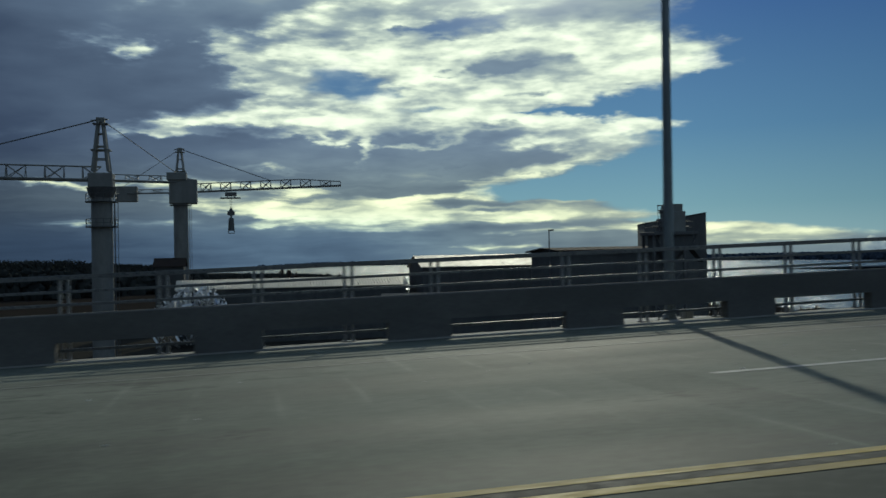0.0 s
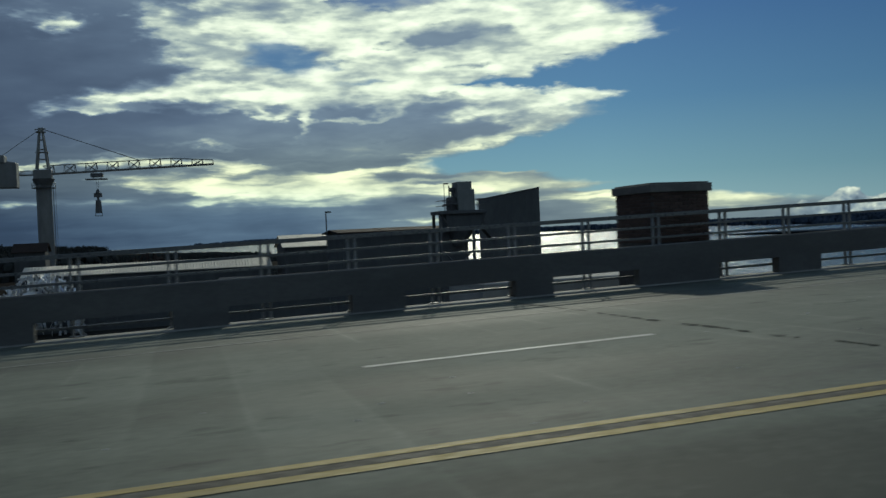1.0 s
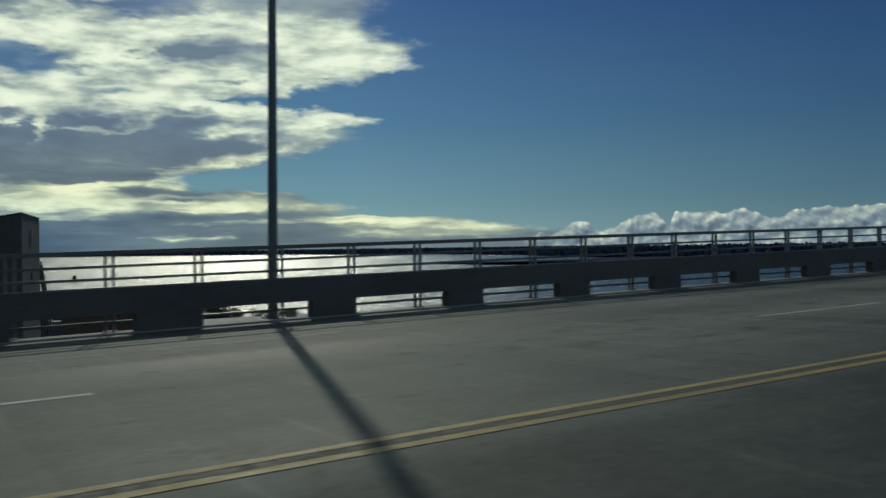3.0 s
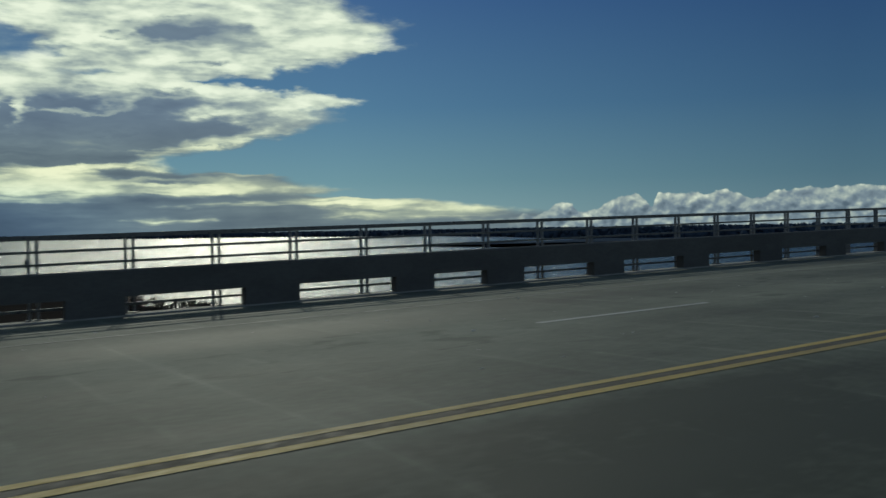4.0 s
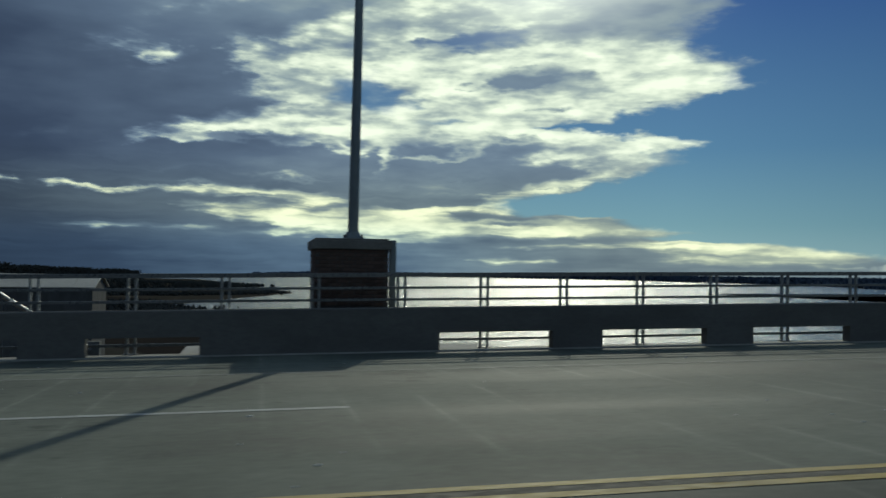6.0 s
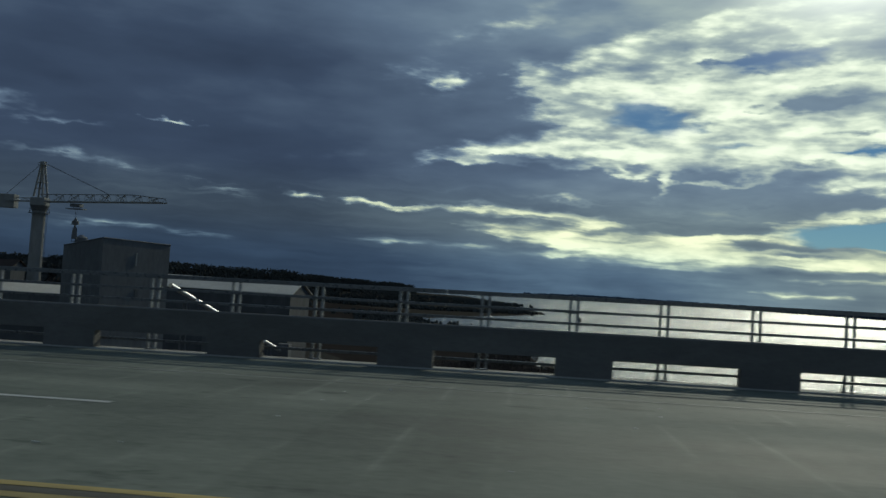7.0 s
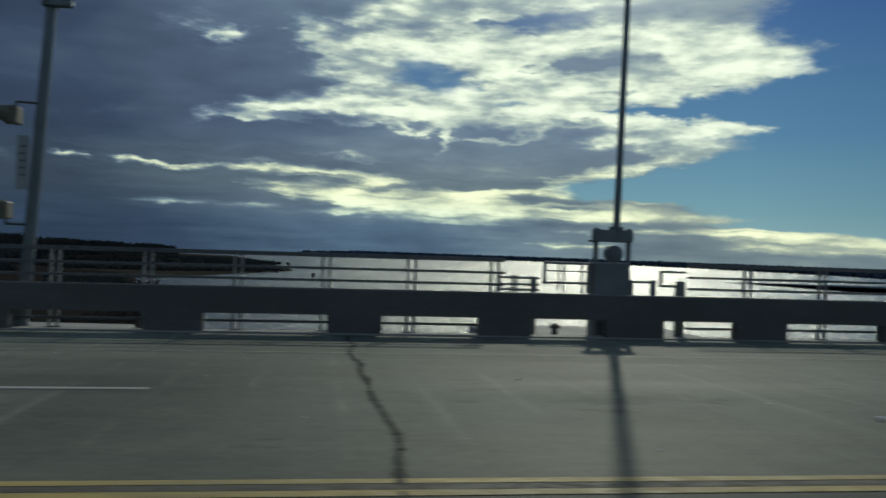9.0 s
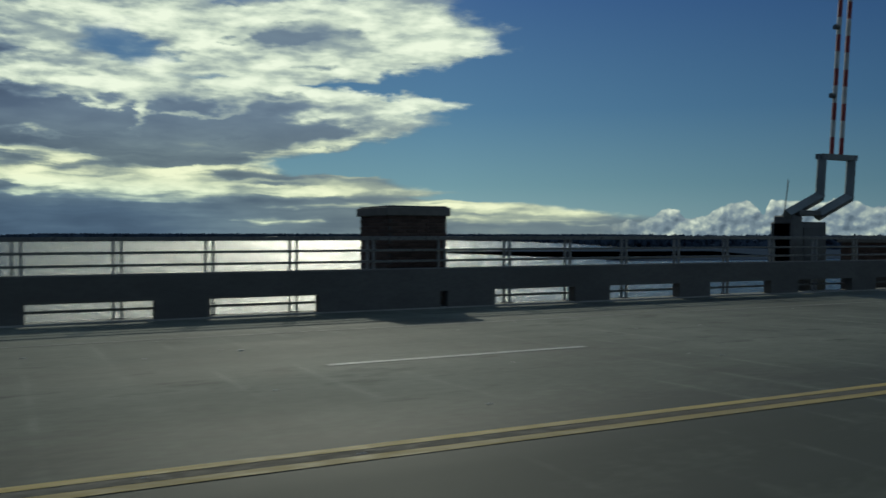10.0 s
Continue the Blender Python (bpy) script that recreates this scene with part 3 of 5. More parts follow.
OPENINGS += [(155.58 + 2.86 * k, 1.95) for k in range(5)] + [(171.42, 0.17)] + [(172.65 + 2.86 * k, 1.95) for k in range(44)]
parapet = empty("parapet", 40, 15.15, deck_z(40, 15), "dark weathered concrete bridge parapet with low openings", "parapet", kind="structure")
bm = bmesh.new()
sweep(bm, ROAD_X0, ROAD_X1, [(PAR_Y0, 0.115), (PAR_Y1, 0.115), (PAR_Y1, 0.545), (PAR_Y1 - 0.03, 0.565), (PAR_Y0 + 0.03, 0.565), (PAR_Y0, 0.545)], 3.0)
part("beam", bm, M_parapet, parapet)
edges = [ROAD_X0] + [e for x, w in OPENINGS for e in (x, x + w)] + [ROAD_X1]
for a, b in zip(edges[0::2], edges[1::2]):
    if b - a > 0.1:
        bm = bmesh.new()
        sweep(bm, a, b, [(PAR_Y0, -0.26), (PAR_Y1, -0.26), (PAR_Y1, 0.115), (PAR_Y0, 0.115)], 3.0)
        part("pier", bm, M_parapet, parapet)
bm = bmesh.new()
sweep(bm, ROAD_X0, ROAD_X1, [(15.02, -0.25), (15.45, -0.25), (15.45, -0.195), (15.02, -0.195)], 3.0)
part("sill", bm, M_ledge, parapet, "low concrete sill under the openings")

# small flared box standing on the beam
x = 125.5
r = road_z(x) + 0.563
bm = bmesh.new()
lo = [bm.verts.new((x + a * 0.13, 15.165 + c * 0.10, r)) for a, c in ((-1, -1), (1, -1), (1, 1), (-1, 1))]
mid = [bm.verts.new((x + a * 0.10, 15.165 + c * 0.08, r + 0.05)) for a, c in ((-1, -1), (1, -1), (1, 1), (-1, 1))]
hi = [bm.verts.new((x + a * 0.085, 15.165 + c * 0.07, r + 0.15)) for a, c in ((-1, -1), (1, -1), (1, 1), (-1, 1))]
for p, q in ((lo, mid), (mid, hi)):
    for i in range(4):
        bm.faces.new((p[i], p[(i + 1) % 4], q[(i + 1) % 4], q[i]))
bm.faces.new(hi)
bm.faces.new(lo[::-1])
bevel(bm, 0.008)
e = empty("marker_box", x, 15.165, r, "small dark flared box on top of the parapet", "box")
part("body", bm, M_black, e)
bm = bmesh.new()
box(bm, x - 0.095, x + 0.095, 15.09, 15.24, r + 0.148, r + 0.170)
part("lid", bm, M_steel, e)

# ---------------------------------------------------------------- steel railing behind the parapet
bm = bmesh.new()
box(bm, -0.021, 0.021, -0.03, 0.03, -0.2, 1.12)
bevel(bm, 0.006)
POST = to_mesh("post", bm, M_post)
bm = bmesh.new()
box(bm, -0.05, 0.18, -0.05, 0.06, -0.2, -0.18)
PLATE = to_mesh("base_plate", bm, M_metal)


def railing(x0, x1, first, spacing):
    r = empty("railing", (x0 + x1) / 2, 15.36, road_z((x0 + x1) / 2) - 0.2, "galvanised steel railing with paired posts behind the parapet", "railing", "bridge railing")
    for z, h in ((1.10, 0.075), (0.885, 0.045), (0.675, 0.045), (0.33, 0.045), (-0.055, 0.045)):
        bm = bmesh.new()
        d = 0.006
        sweep(bm, x0, x1, [(15.335, z), (15.395, z), (15.395, z + h - d), (15.395 - d, z + h), (15.335 + d, z + h), (15.335, z + h - d)], 3.0)
        part("rail", bm, M_metal, r)
    x = first
    while x < x1 - 0.2:
        for d in (0, 0.13):
            place("post", POST, r, Matrix.Translation((x + d, 15.425, road_z(x))))
        place("base_plate", PLATE, r, Matrix.Translation((x, 15.42, road_z(x))))
        x += spacing


for a, b, f, s in ((-60.0, 4.5, -59.6, 1.525), (4.52, 41.0, 5.38, 1.53), (41.02, 73.0, 42.02, 1.515), (73.02, 111.5, 73.84, 1.535), (111.52, 130.0, 112.14, 1.543), (130.02, 150.3, 130.51, 1.504), (153.75, 260.0, 154.9, 1.515)):
    railing(a, b, f, s)

# ---------------------------------------------------------------- brick pylons on the piers
bm = bmesh.new()
box(bm, -0.098, 0.098, -0.012, 0.012, -0.029, 0.029)
bevel(bm, 0.004)
BRICK = to_mesh("brick", bm, M_brick)


def pylon(x, w, top, y0=15.7, d=1.5, low=-6.0, conduit=False):
    z0 = road_z(x)
    e = empty("pylon", x, y0 + d / 2, z0 + low, "square red brick pylon with a stone cap behind the railing", "pylon", "brick pylons")
    bm = bmesh.new()
    box(bm, x - w / 2, x + w / 2, y0, y0 + d, z0 + low, z0 + top - 0.2)
    core = part("core", bm, M_mortar, e)
    bm = bmesh.new()
    box(bm, x - w / 2 - 0.07, x + w / 2 + 0.07, y0 - 0.07, y0 + d + 0.07, z0 + top - 0.2, z0 + top - 0.03)
    box(bm, x - w / 2 - 0.02, x + w / 2 + 0.02, y0 - 0.02, y0 + d + 0.02, z0 + top - 0.03, z0 + top)
    bevel(bm, 0.012)
    part("cap", bm, M_cap, e)
    if conduit:
        bm = bmesh.new()
        box(bm, x + w / 2 + 0.04, x + w / 2 + 0.16, y0 + 0.02, y0 + 0.14, z0 + low, z0 + top - 0.02)
        bevel(bm, 0.015)
        part("conduit", bm, M_pole, e, "grey steel conduit up the side")
    # courses of bricks on the three faces that show
    course, pitch = 0.068, 0.2065
    rows = int((top - 0.2 - 0.52) / course)
    for r in range(rows):
        z = z0 + top - 0.2 - (r + 0.5) * course
        off = pitch / 2 if r % 2 else 0.0
        for face in range(3):
            span = w if face == 0 else d
            n = int(span / pitch)
            for i in range(n):
                q = (i + 0.5) * span / n + (off - pitch / 4) * 0.9
                if q + 0.1 > span or q < 0.1:
                    q = min(max(q, 0.1), span - 0.1)
                if face == 0:
                    m = Matrix.Translation((x - w / 2 + q, y0 - 0.004, z))
                else:
                    sx = 1 if face == 1 else -1
                    m = Matrix.Translation((x + sx * (w / 2 + 0.004), y0 + q, z)) @ Matrix.Rotation(radians(90), 4, "Z")
                place("brick", BRICK, core, m)
    return e


for x, w, top in ((24.55, 1.3, 1.78), (97.6, 1.3, 1.8), (171.25, 1.25, 1.78)):
    pylon(x, w, top, conduit=abs(x - 97.6) < 1)


WATER_Z = -15.3


# piers that stand out beyond the deck
def pier_ledge(x, half, depth, near=15.53, top=-0.27):
    z = road_z(x)
    e = empty("bridge_pier", x, 17, WATER_Z, "pale concrete bridge pier with a flat ledge", "pier", "bridge piers", "structure")
    bm = bmesh.new()
    box(bm, x - half, x + half, near, near + depth, z + top - (0.5 if near < 16 else 2.0), z + top)
    bevel(bm, 0.03)
    part("ledge", bm, M_ledge, e)
    bm = bmesh.new()
    box(bm, x - half + 0.4, x + half - 0.4, 2.0, near + 0.07 + depth, WATER_Z - 1, z - (0.95 if near < 16 else 2.4))
    part("shaft", bm, M_ledge, e)


for x, h, d in ((7.6, 1.6, 1.6), (52.7, 1.6, 1.6), (97.6, 3.0, 2.2), (142.0, 1.6, 1.6), (152.4, 2.2, 2.8), (171.25, 1.0, 2.2)):
    pier_ledge(x, h, d)
# this one stands off from the deck
pier_ledge(23.9, 2.35, 2.8, 19.5)


# ---------------------------------------------------------------- lamp posts
def lamp_post(x, y, z, h, lean=0.011):
    e = empty("street_lamp", x, y, z, "tall tapered grey steel lamp post on the bridge", "street lamp", "bridge lamps")
    bm = bmesh.new()
    rod(bm, (x, y, z + 0.02), (x + lean * h, y, z + h), 0.10, 16, 0.065)
    part("pole", bm, M_pole, e, shade=False)
    bm = bmesh.new()
    box(bm, x - 0.19, x + 0.19, y - 0.19, y + 0.19, z, z + 0.03)
    rod(bm, (x, y, z + 0.03), (x, y, z + 0.14), 0.16, 12, 0.12)
    part("base_plate", bm, M_pole, e)
    if z < road_z(x):
        bm = bmesh.new()
        box(bm, x + 0.28, x + 0.46, y - 0.1, y + 0.1, z, z + 0.22)
        bevel(bm, 0.015)
        part("junction_box", bm, M_ledge, e)
    for dx in (-0.15, 0.15):
        for dy in (-0.15, 0.15):
            bm = bmesh.new()
            rod(bm, (x + dx, y + dy, z + 0.02), (x + dx, y + dy, z + 0.09), 0.022, 6)
            part("bolt", bm, M_steel, e)
    tx = x + lean * h
    bm = bmesh.new()
    rod(bm, (tx, y, z + h - 0.1), (tx, y - 1.2, z + h + 0.35), 0.035, 8)
    rod(bm, (tx, y - 1.2, z + h + 0.35), (tx, y - 2.4, z + h + 0.4), 0.035, 8)
    part("arm", bm, M_pole, e)
    bm = bmesh.new()
    box(bm, tx - 0.14, tx + 0.14, y - 3.0, y - 2.35, z + h + 0.33, z + h + 0.47)
    bevel(bm, 0.04)
    part("lamp_head", bm, M_pole, e)
    return e


for x, z, h in ((7.69, -0.27, 9.5), (52.71, -0.27, 9.5), (97.67, 1.8, 8.0)):
    lamp_post(x, 15.8 if z < 0 else 16.3, road_z(x) + z, h)


# ---------------------------------------------------------------- warning pole with hooded signals
def signal_pole(x, y):
    z = road_z(x) - 0.27
    e = empty("signal_pole", x, y, z, "tall grey steel pole with hooded warning signals and camera", "signal pole")
    h, lean = 9.6, 0.053
    bm = bmesh.new()
    rod(bm, (x, y, z + 0.02), (x + lean * h, y, z + h), 0.105, 16, 0.075)
    part("pole", bm, M_pole, e)
    bm = bmesh.new()
    box(bm, x - 0.19, x + 0.19, y - 0.19, y + 0.19, z, z + 0.03)
    rod(bm, (x, y, z + 0.03), (x, y, z + 0.16), 0.16, 12, 0.115)
    part("base_plate", bm, M_pole, e)
    r = road_z(x)
    for hz, az_up, cx in ((3.36, 0.21, x - 0.30), (1.76, -0.25, x - 0.40)):
        bm = bmesh.new()
        rod(bm, (x + lean * hz, y, r + hz + az_up), (cx + 0.1, y - 0.05, r + hz + az_up), 0.022, 8)
        rod(bm, (cx + 0.1, y - 0.05, r + hz + az_up), (cx + 0.1, y - 0.05, r + hz), 0.022, 8)
        part("bracket", bm, M_steel, e)
        bm = bmesh.new()
        box(bm, cx + 0.02, cx + 0.17, y - 0.22, y + 0.10, r + hz - 0.17, r + hz + 0.12)
        bevel(bm, 0.02)
        head = part("signal_head", bm, M_signal, e, "weathered yellow signal housing")
        bm = bmesh.new()
        rod(bm, (cx + 0.04, y - 0.06, r + hz - 0.02), (cx - 0.28, y - 0.10, r + hz + 0.05), 0.18, 16, 0.07)
        part("hood", bm, M_signal, head)
        bm = bmesh.new()
        rod(bm, (cx - 0.27, y - 0.10, r + hz + 0.05), (cx - 0.285, y - 0.10, r + hz + 0.053), 0.07, 16)
        part("lens", bm, M_black, head)
    bm = bmesh.new()
    box(bm, x - 0.13, x + 0.06, y - 0.16, y - 0.13, r + 2.10, r + 3.0)
    bevel(bm, 0.008)
    sign = part("sign", bm, M_board, e, "narrow pale sign board with dark lettering bars")
    for i in range(5):
        bm = bmesh.new()
        box(bm, x - 0.075 - 0.01 * (i % 2), x + 0.01, y - 0.166, y - 0.162, r + 2.32 + i * 0.12, r + 2.35 + i * 0.12)
        part("lettering_bar", bm, M_steel, sign)
    bm = bmesh.new()
    rod(bm, (x + lean * 5.3, y, r + 5.32), (x + lean * 5.3 + 0.2, y - 0.08, r + 5.32), 0.03, 8)
    box(bm, x + 0.16, x + 0.40, y - 0.12, y + 0.12, r + 5.22, r + 5.42)
    part("clamp", bm, M_steel, e)
    bm = bmesh.new()
    box(bm, x + 0.28, x + 0.66, y - 0.16, y - 0.02, r + 5.20, r + 5.33, Matrix.Identity(4))
    bevel(bm, 0.02)
    part("camera_housing", bm, M_pole, e)


signal_pole(142.05, 15.6)


# ---------------------------------------------------------------- raised gate arm in its housing, and the access hatch beside it
def gate_in_frame(x, y):
    r = road_z(x)
    e = empty("traffic_gate", x, y, r - 0.27, "raised bridge gate arm in a dark steel frame with bell", "gate")
    bm = bmesh.new()
    box(bm, x - 0.36, x + 0.29, y - 0.22, y + 0.25, r - 0.27, r + 1.15)
    bevel(bm, 0.03)
    part("housing", bm, M_gate, e)
    for dx in (-0.31, 0.33):
        bm = bmesh.new()
        box(bm, x + dx - 0.035, x + dx + 0.035, y - 0.05, y + 0.05, r - 0.27, r + 1.79)
        part("post", bm, M_gate, e)
    bm = bmesh.new()
    box(bm, x - 0.36, x + 0.38, y - 0.12, y + 0.12, r + 1.53, r + 1.76)
    box(bm, x - 0.46, x - 0.30, y - 0.03, y + 0.03, r + 1.52, r + 1.56)
    bevel(bm, 0.015)
    part("crossbar", bm, M_gate, e)
    bm = bmesh.new()
    rod(bm, (x + 0.02, y - 0.14, r + 1.31), (x + 0.02, y + 0.06, r + 1.31), 0.16, 20)
    rod(bm, (x + 0.02, y - 0.18, r + 1.31), (x + 0.02, y - 0.13, r + 1.31), 0.09, 16)
    part("bell", bm, M_gate, e)
    bm = bmesh.new()
    rod(bm, (x + 0.08, y, r + 1.70), (x + 0.20, y, r + 9.6), 0.07, 10, 0.05)
    rod(bm, (x + 0.08, y, r + 1.72), (x + 0.08, y, r + 1.82), 0.14, 12)
    part("arm", bm, M_pole, e)


gate_in_frame(152.44, 15.85)
x, y = 151.5, 15.85
r = road_z(x)
e = empty("access_gate", x, y, r - 0.27, "low steel pipe access gate and box beside the bridge gate", "gate")
for zz, a, c, w in ((0.81, 150.25, 151.06, 0.022), (0.69, 150.25, 151.06, 0.022), (0.59, 150.25, 151.06, 0.022), (1.11, 151.14, 152.06, 0.026), (0.96, 151.2, 152.06, 0.012), (0.74, 151.10, 152.06, 0.024)):
    bm = bmesh.new()
    rod(bm, (a, y, r + zz), (c, y, r + zz), w, 8)
    part("bar", bm, M_gate, e)
for xx, w, z0, z1 in ((150.30, 0.03, -0.27, 0.85), (150.55, 0.018, -0.27, 0.86), (150.62, 0.018, -0.27, 0.86), (150.95, 0.055, -0.27, 0.84), (151.16, 0.03, 0.70, 1.13), (151.43, 0.014, 0.56, 1.10), (151.53, 0.014, 0.56, 1.10), (151.88, 0.014, 0.56, 1.10), (151.99, 0.014, 0.56, 1.10)):
    bm = bmesh.new()
    box(bm, xx - w, xx + w, y - 0.03, y + 0.03, r + z0, r + z1)
    part("upright", bm, M_gate, e)
x = 151.43
e = empty("pipe_valve", x, 16.0, r - 0.27, "small dark pipe valve standing on the pier ledge", "valve")
bm = bmesh.new()
rod(bm, (x, 16.0, r - 0.27), (x, 16.0, r - 0.10), 0.06, 10, 0.05)
part("stem", bm, M_steel, e)
bm = bmesh.new()
rod(bm, (x - 0.09, 16.0, r - 0.09), (x + 0.09, 16.0, r - 0.09), 0.04, 8)
rod(bm, (x, 16.0, r - 0.09), (x, 16.0, r - 0.02), 0.03, 8)
part("elbow", bm, M_steel, e)
x = 153.5
e = empty("access_gate", x, y, r - 0.27, "low steel pipe access gate with short posts beside the bridge gate", "gate")
for zz, a, c in ((0.80, 152.80, 153.30), (1.01, 153.43, 153.92), (0.74, 153.40, 153.85)):
    bm = bmesh.new()
    rod(bm, (a, y, r + zz), (c, y, r + zz), 0.024, 8)
    part("bar", bm, M_gate, e)
for xx, z0, z1, w in ((152.83, -0.27, 0.83, 0.045), (153.28, -0.27, 0.84, 0.045), (153.43, 0.72, 1.03, 0.02), (153.82, -0.27, 0.84, 0.085)):
    bm = bmesh.new()
    box(bm, xx - w, xx + w, y - 0.05, y + 0.05, r + z0, r + z1)
    bevel(bm, 0.012)
    part("upright", bm, M_gate, e)


# ---------------------------------------------------------------- the larger gate with two striped arms
def striped_gate(x, y):
    r = road_z(x)
    e = empty("traffic_gate", x, y, r - 0.5, "raised bridge gate with bent arms and two striped booms", "gate")
    bm = bmesh.new()
    box(bm, x - 0.50, x + 0.84, y - 0.1, y + 0.6, r - 0.5, r + 1.55)
    box(bm, x - 0.50, x - 0.12, y - 0.15, y + 0.5, r - 0.4, r + 1.72)
    bevel(bm, 0.04)
    part("housing", bm, M_steel, e)
    bm = bmesh.new()
    box(bm, x - 0.05, x + 0.75, y - 0.12, y - 0.095, r + 0.2, r + 1.4)
    bevel(bm, 0.01)
    part("door", bm, M_clad, e)
    bm = bmesh.new()
    box(bm, x - 0.3, x + 0.5, y - 0.2, y + 0.35, r + 1.71, r + 1.85)
    bevel(bm, 0.02)
    part("top_cover", bm, M_steel, e)
    for a in (0.0, 1.14):
        bm = bmesh.new()
        rod(bm, (x + a - 0.55, y, r + 1.72), (x + a + 0.70, y, r + 2.24), 0.155, 4)
        rod(bm, (x + a + 0.66, y, r + 2.13), (x + a + 0.76, y, r + 3.34), 0.155, 4)
        part("bent_arm", bm, M_pole, e)
    bm = bmesh.new()
    box(bm, x + 0.64, x + 2.00, y - 0.12, y + 0.12, r + 3.22, r + 3.36)
    part("crosspiece", bm, M_pole, e)
    for a in (1.11, 1.48):
        for i in range(14):
            bm = bmesh.new()
            z0 = r + 3.36 + i * 0.46
            rod(bm, (x + a + 0.034 * i, y, z0), (x + a + 0.034 * (i + 1), y, z0 + 0.46), 0.06, 6)
            part("boom_section", bm, M_redstripe if i % 2 == 0 else M_whitestripe, e)
    for i in (3.4, 7.4, 11.4):
        bm = bmesh.new()
        z0, a = r + 3.36 + i * 0.46, 0.034 * i
        rod(bm, (x + 1.05 + a, y - 0.02, z0), (x + 0.92 + a, y - 0.02, z0), 0.07, 10)
        rod(bm, (x + 1.0 + a, y - 0.02, z0 - 0.03), (x + 1.12 + a, y - 0.02, z0 - 0.03), 0.03, 6)
        part("boom_light", bm, M_steel, e)
    bm = bmesh.new()
    rod(bm, (x - 0.65, y, r + 1.7), (x - 0.5, y, r + 2.65), 0.014, 6)
    part("aerial", bm, M_steel, e)
    # the shelf of the pier that carries it
    bm = bmesh.new()
    box(bm, x - 1.6, x + 1.6, 15.53, 17.4, r - 1.0, r - 0.5)
    tagged(part("pier_shelf", bm, M_ledge), "pale concrete shelf under the bridge gate", "ledge", kind="structure")


striped_gate(182.56, 16.1)
pylon(186.1, 1.3, 1.2)

# ---------------------------------------------------------------- water, land
bm = bmesh.new()
bmesh.ops.create_grid(bm, x_segments=2, y_segments=2, size=4600)
for v in bm.verts:
    v.co.z = WATER_Z
tagged(part("water", bm, M_water), "rippled grey river water with sun glitter", "water", kind="structure")


def land(name, pts, z, mat, label, category, slope=3.0):
    bm = bmesh.new()
    c = Vector((sum(p[0] for p in pts) / len(pts), sum(p[1] for p in pts) / len(pts), 0))
    ring = []
    n = len(pts)
    for i, (x, y) in enumerate(pts):        # a finer, uneven shoreline
        x2, y2 = pts[(i + 1) % n]
        m = max(1, int(math.hypot(x2 - x, y2 - y) / 14))
        m = min(m, 60)
        for k in range(m):
            f = k / m
            w = noise.noise(Vector((x + (x2 - x) * f, y + (y2 - y) * f, 0)) * 0.03) * 5
            ring.append((x + (x2 - x) * f + w, y + (y2 - y) * f + w * 0.6))
    top = [bm.verts.new((x, y, z)) for x, y in ring]
    low = []
    for x, y in ring:
        d = (Vector((x, y, 0)) - c).normalized()
        low.append(bm.verts.new((x + d.x * slope, y + d.y * slope, WATER_Z - 0.3)))
    f = bm.faces.new(top)
    for i in range(len(top)):
        j = (i + 1) % len(top)
        bm.faces.new((top[i], low[i], low[j], top[j]))
    bmesh.ops.triangulate(bm, faces=[f])
    bmesh.ops.recalc_face_normals(bm, faces=bm.faces)
    return tagged(part(name, bm, mat), label, category, kind="structure")


land("ground", [(-900, 30), (70, 30), (103, 90), (118, 140), (118, 180), (114, 225), (109, 275), (84, 350), (54, 440), (40, 520), (-60, 640), (-200, 760), (-420, 760), (-900, 700)], -13.4, M_land, "brown scrubby shore ground beside the river", "ground")
land("ground", [(30, 520), (54, 500), (78, 600), (104, 690), (124, 775), (116, 830), (95, 1000), (47, 1400), (-25, 1800), (-150, 1900), (-230, 1200), (-260, 820), (-200, 640), (-60, 560)], -14.7, M_marsh, "low brown marsh spit reaching into the river", "marsh", 6.0)
land("ground", [(-900, 690), (-230, 715), (-200, 890), (-186, 1155), (-110, 1680), (-700, 2200), (-1900, 2000), (-1900, 690)], -13.5, M_land, "far wooded shore ground", "ground", 8.0)
# this far marsh takes the haze-blue colour too
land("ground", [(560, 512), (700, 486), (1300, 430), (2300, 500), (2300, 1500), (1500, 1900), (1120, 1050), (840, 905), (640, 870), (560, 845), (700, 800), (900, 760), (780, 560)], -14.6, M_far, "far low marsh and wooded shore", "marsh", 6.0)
land("pavement", [(-120, 66), (60, 66), (66, 120), (78, 170), (40, 250), (-120, 260)], -13.2, M_yard, "grey gravel yard of the riverside plant", "yard", 1.0)


BALL = bmesh.new()
bmesh.ops.create_icosphere(BALL, subdivisions=1, radius=1.0)
BALL_V = np.array([v.co[:] for v in BALL.verts])
BALL_F = np.array([[v.index for v in f.verts] for f in BALL.faces])
BALL.free()


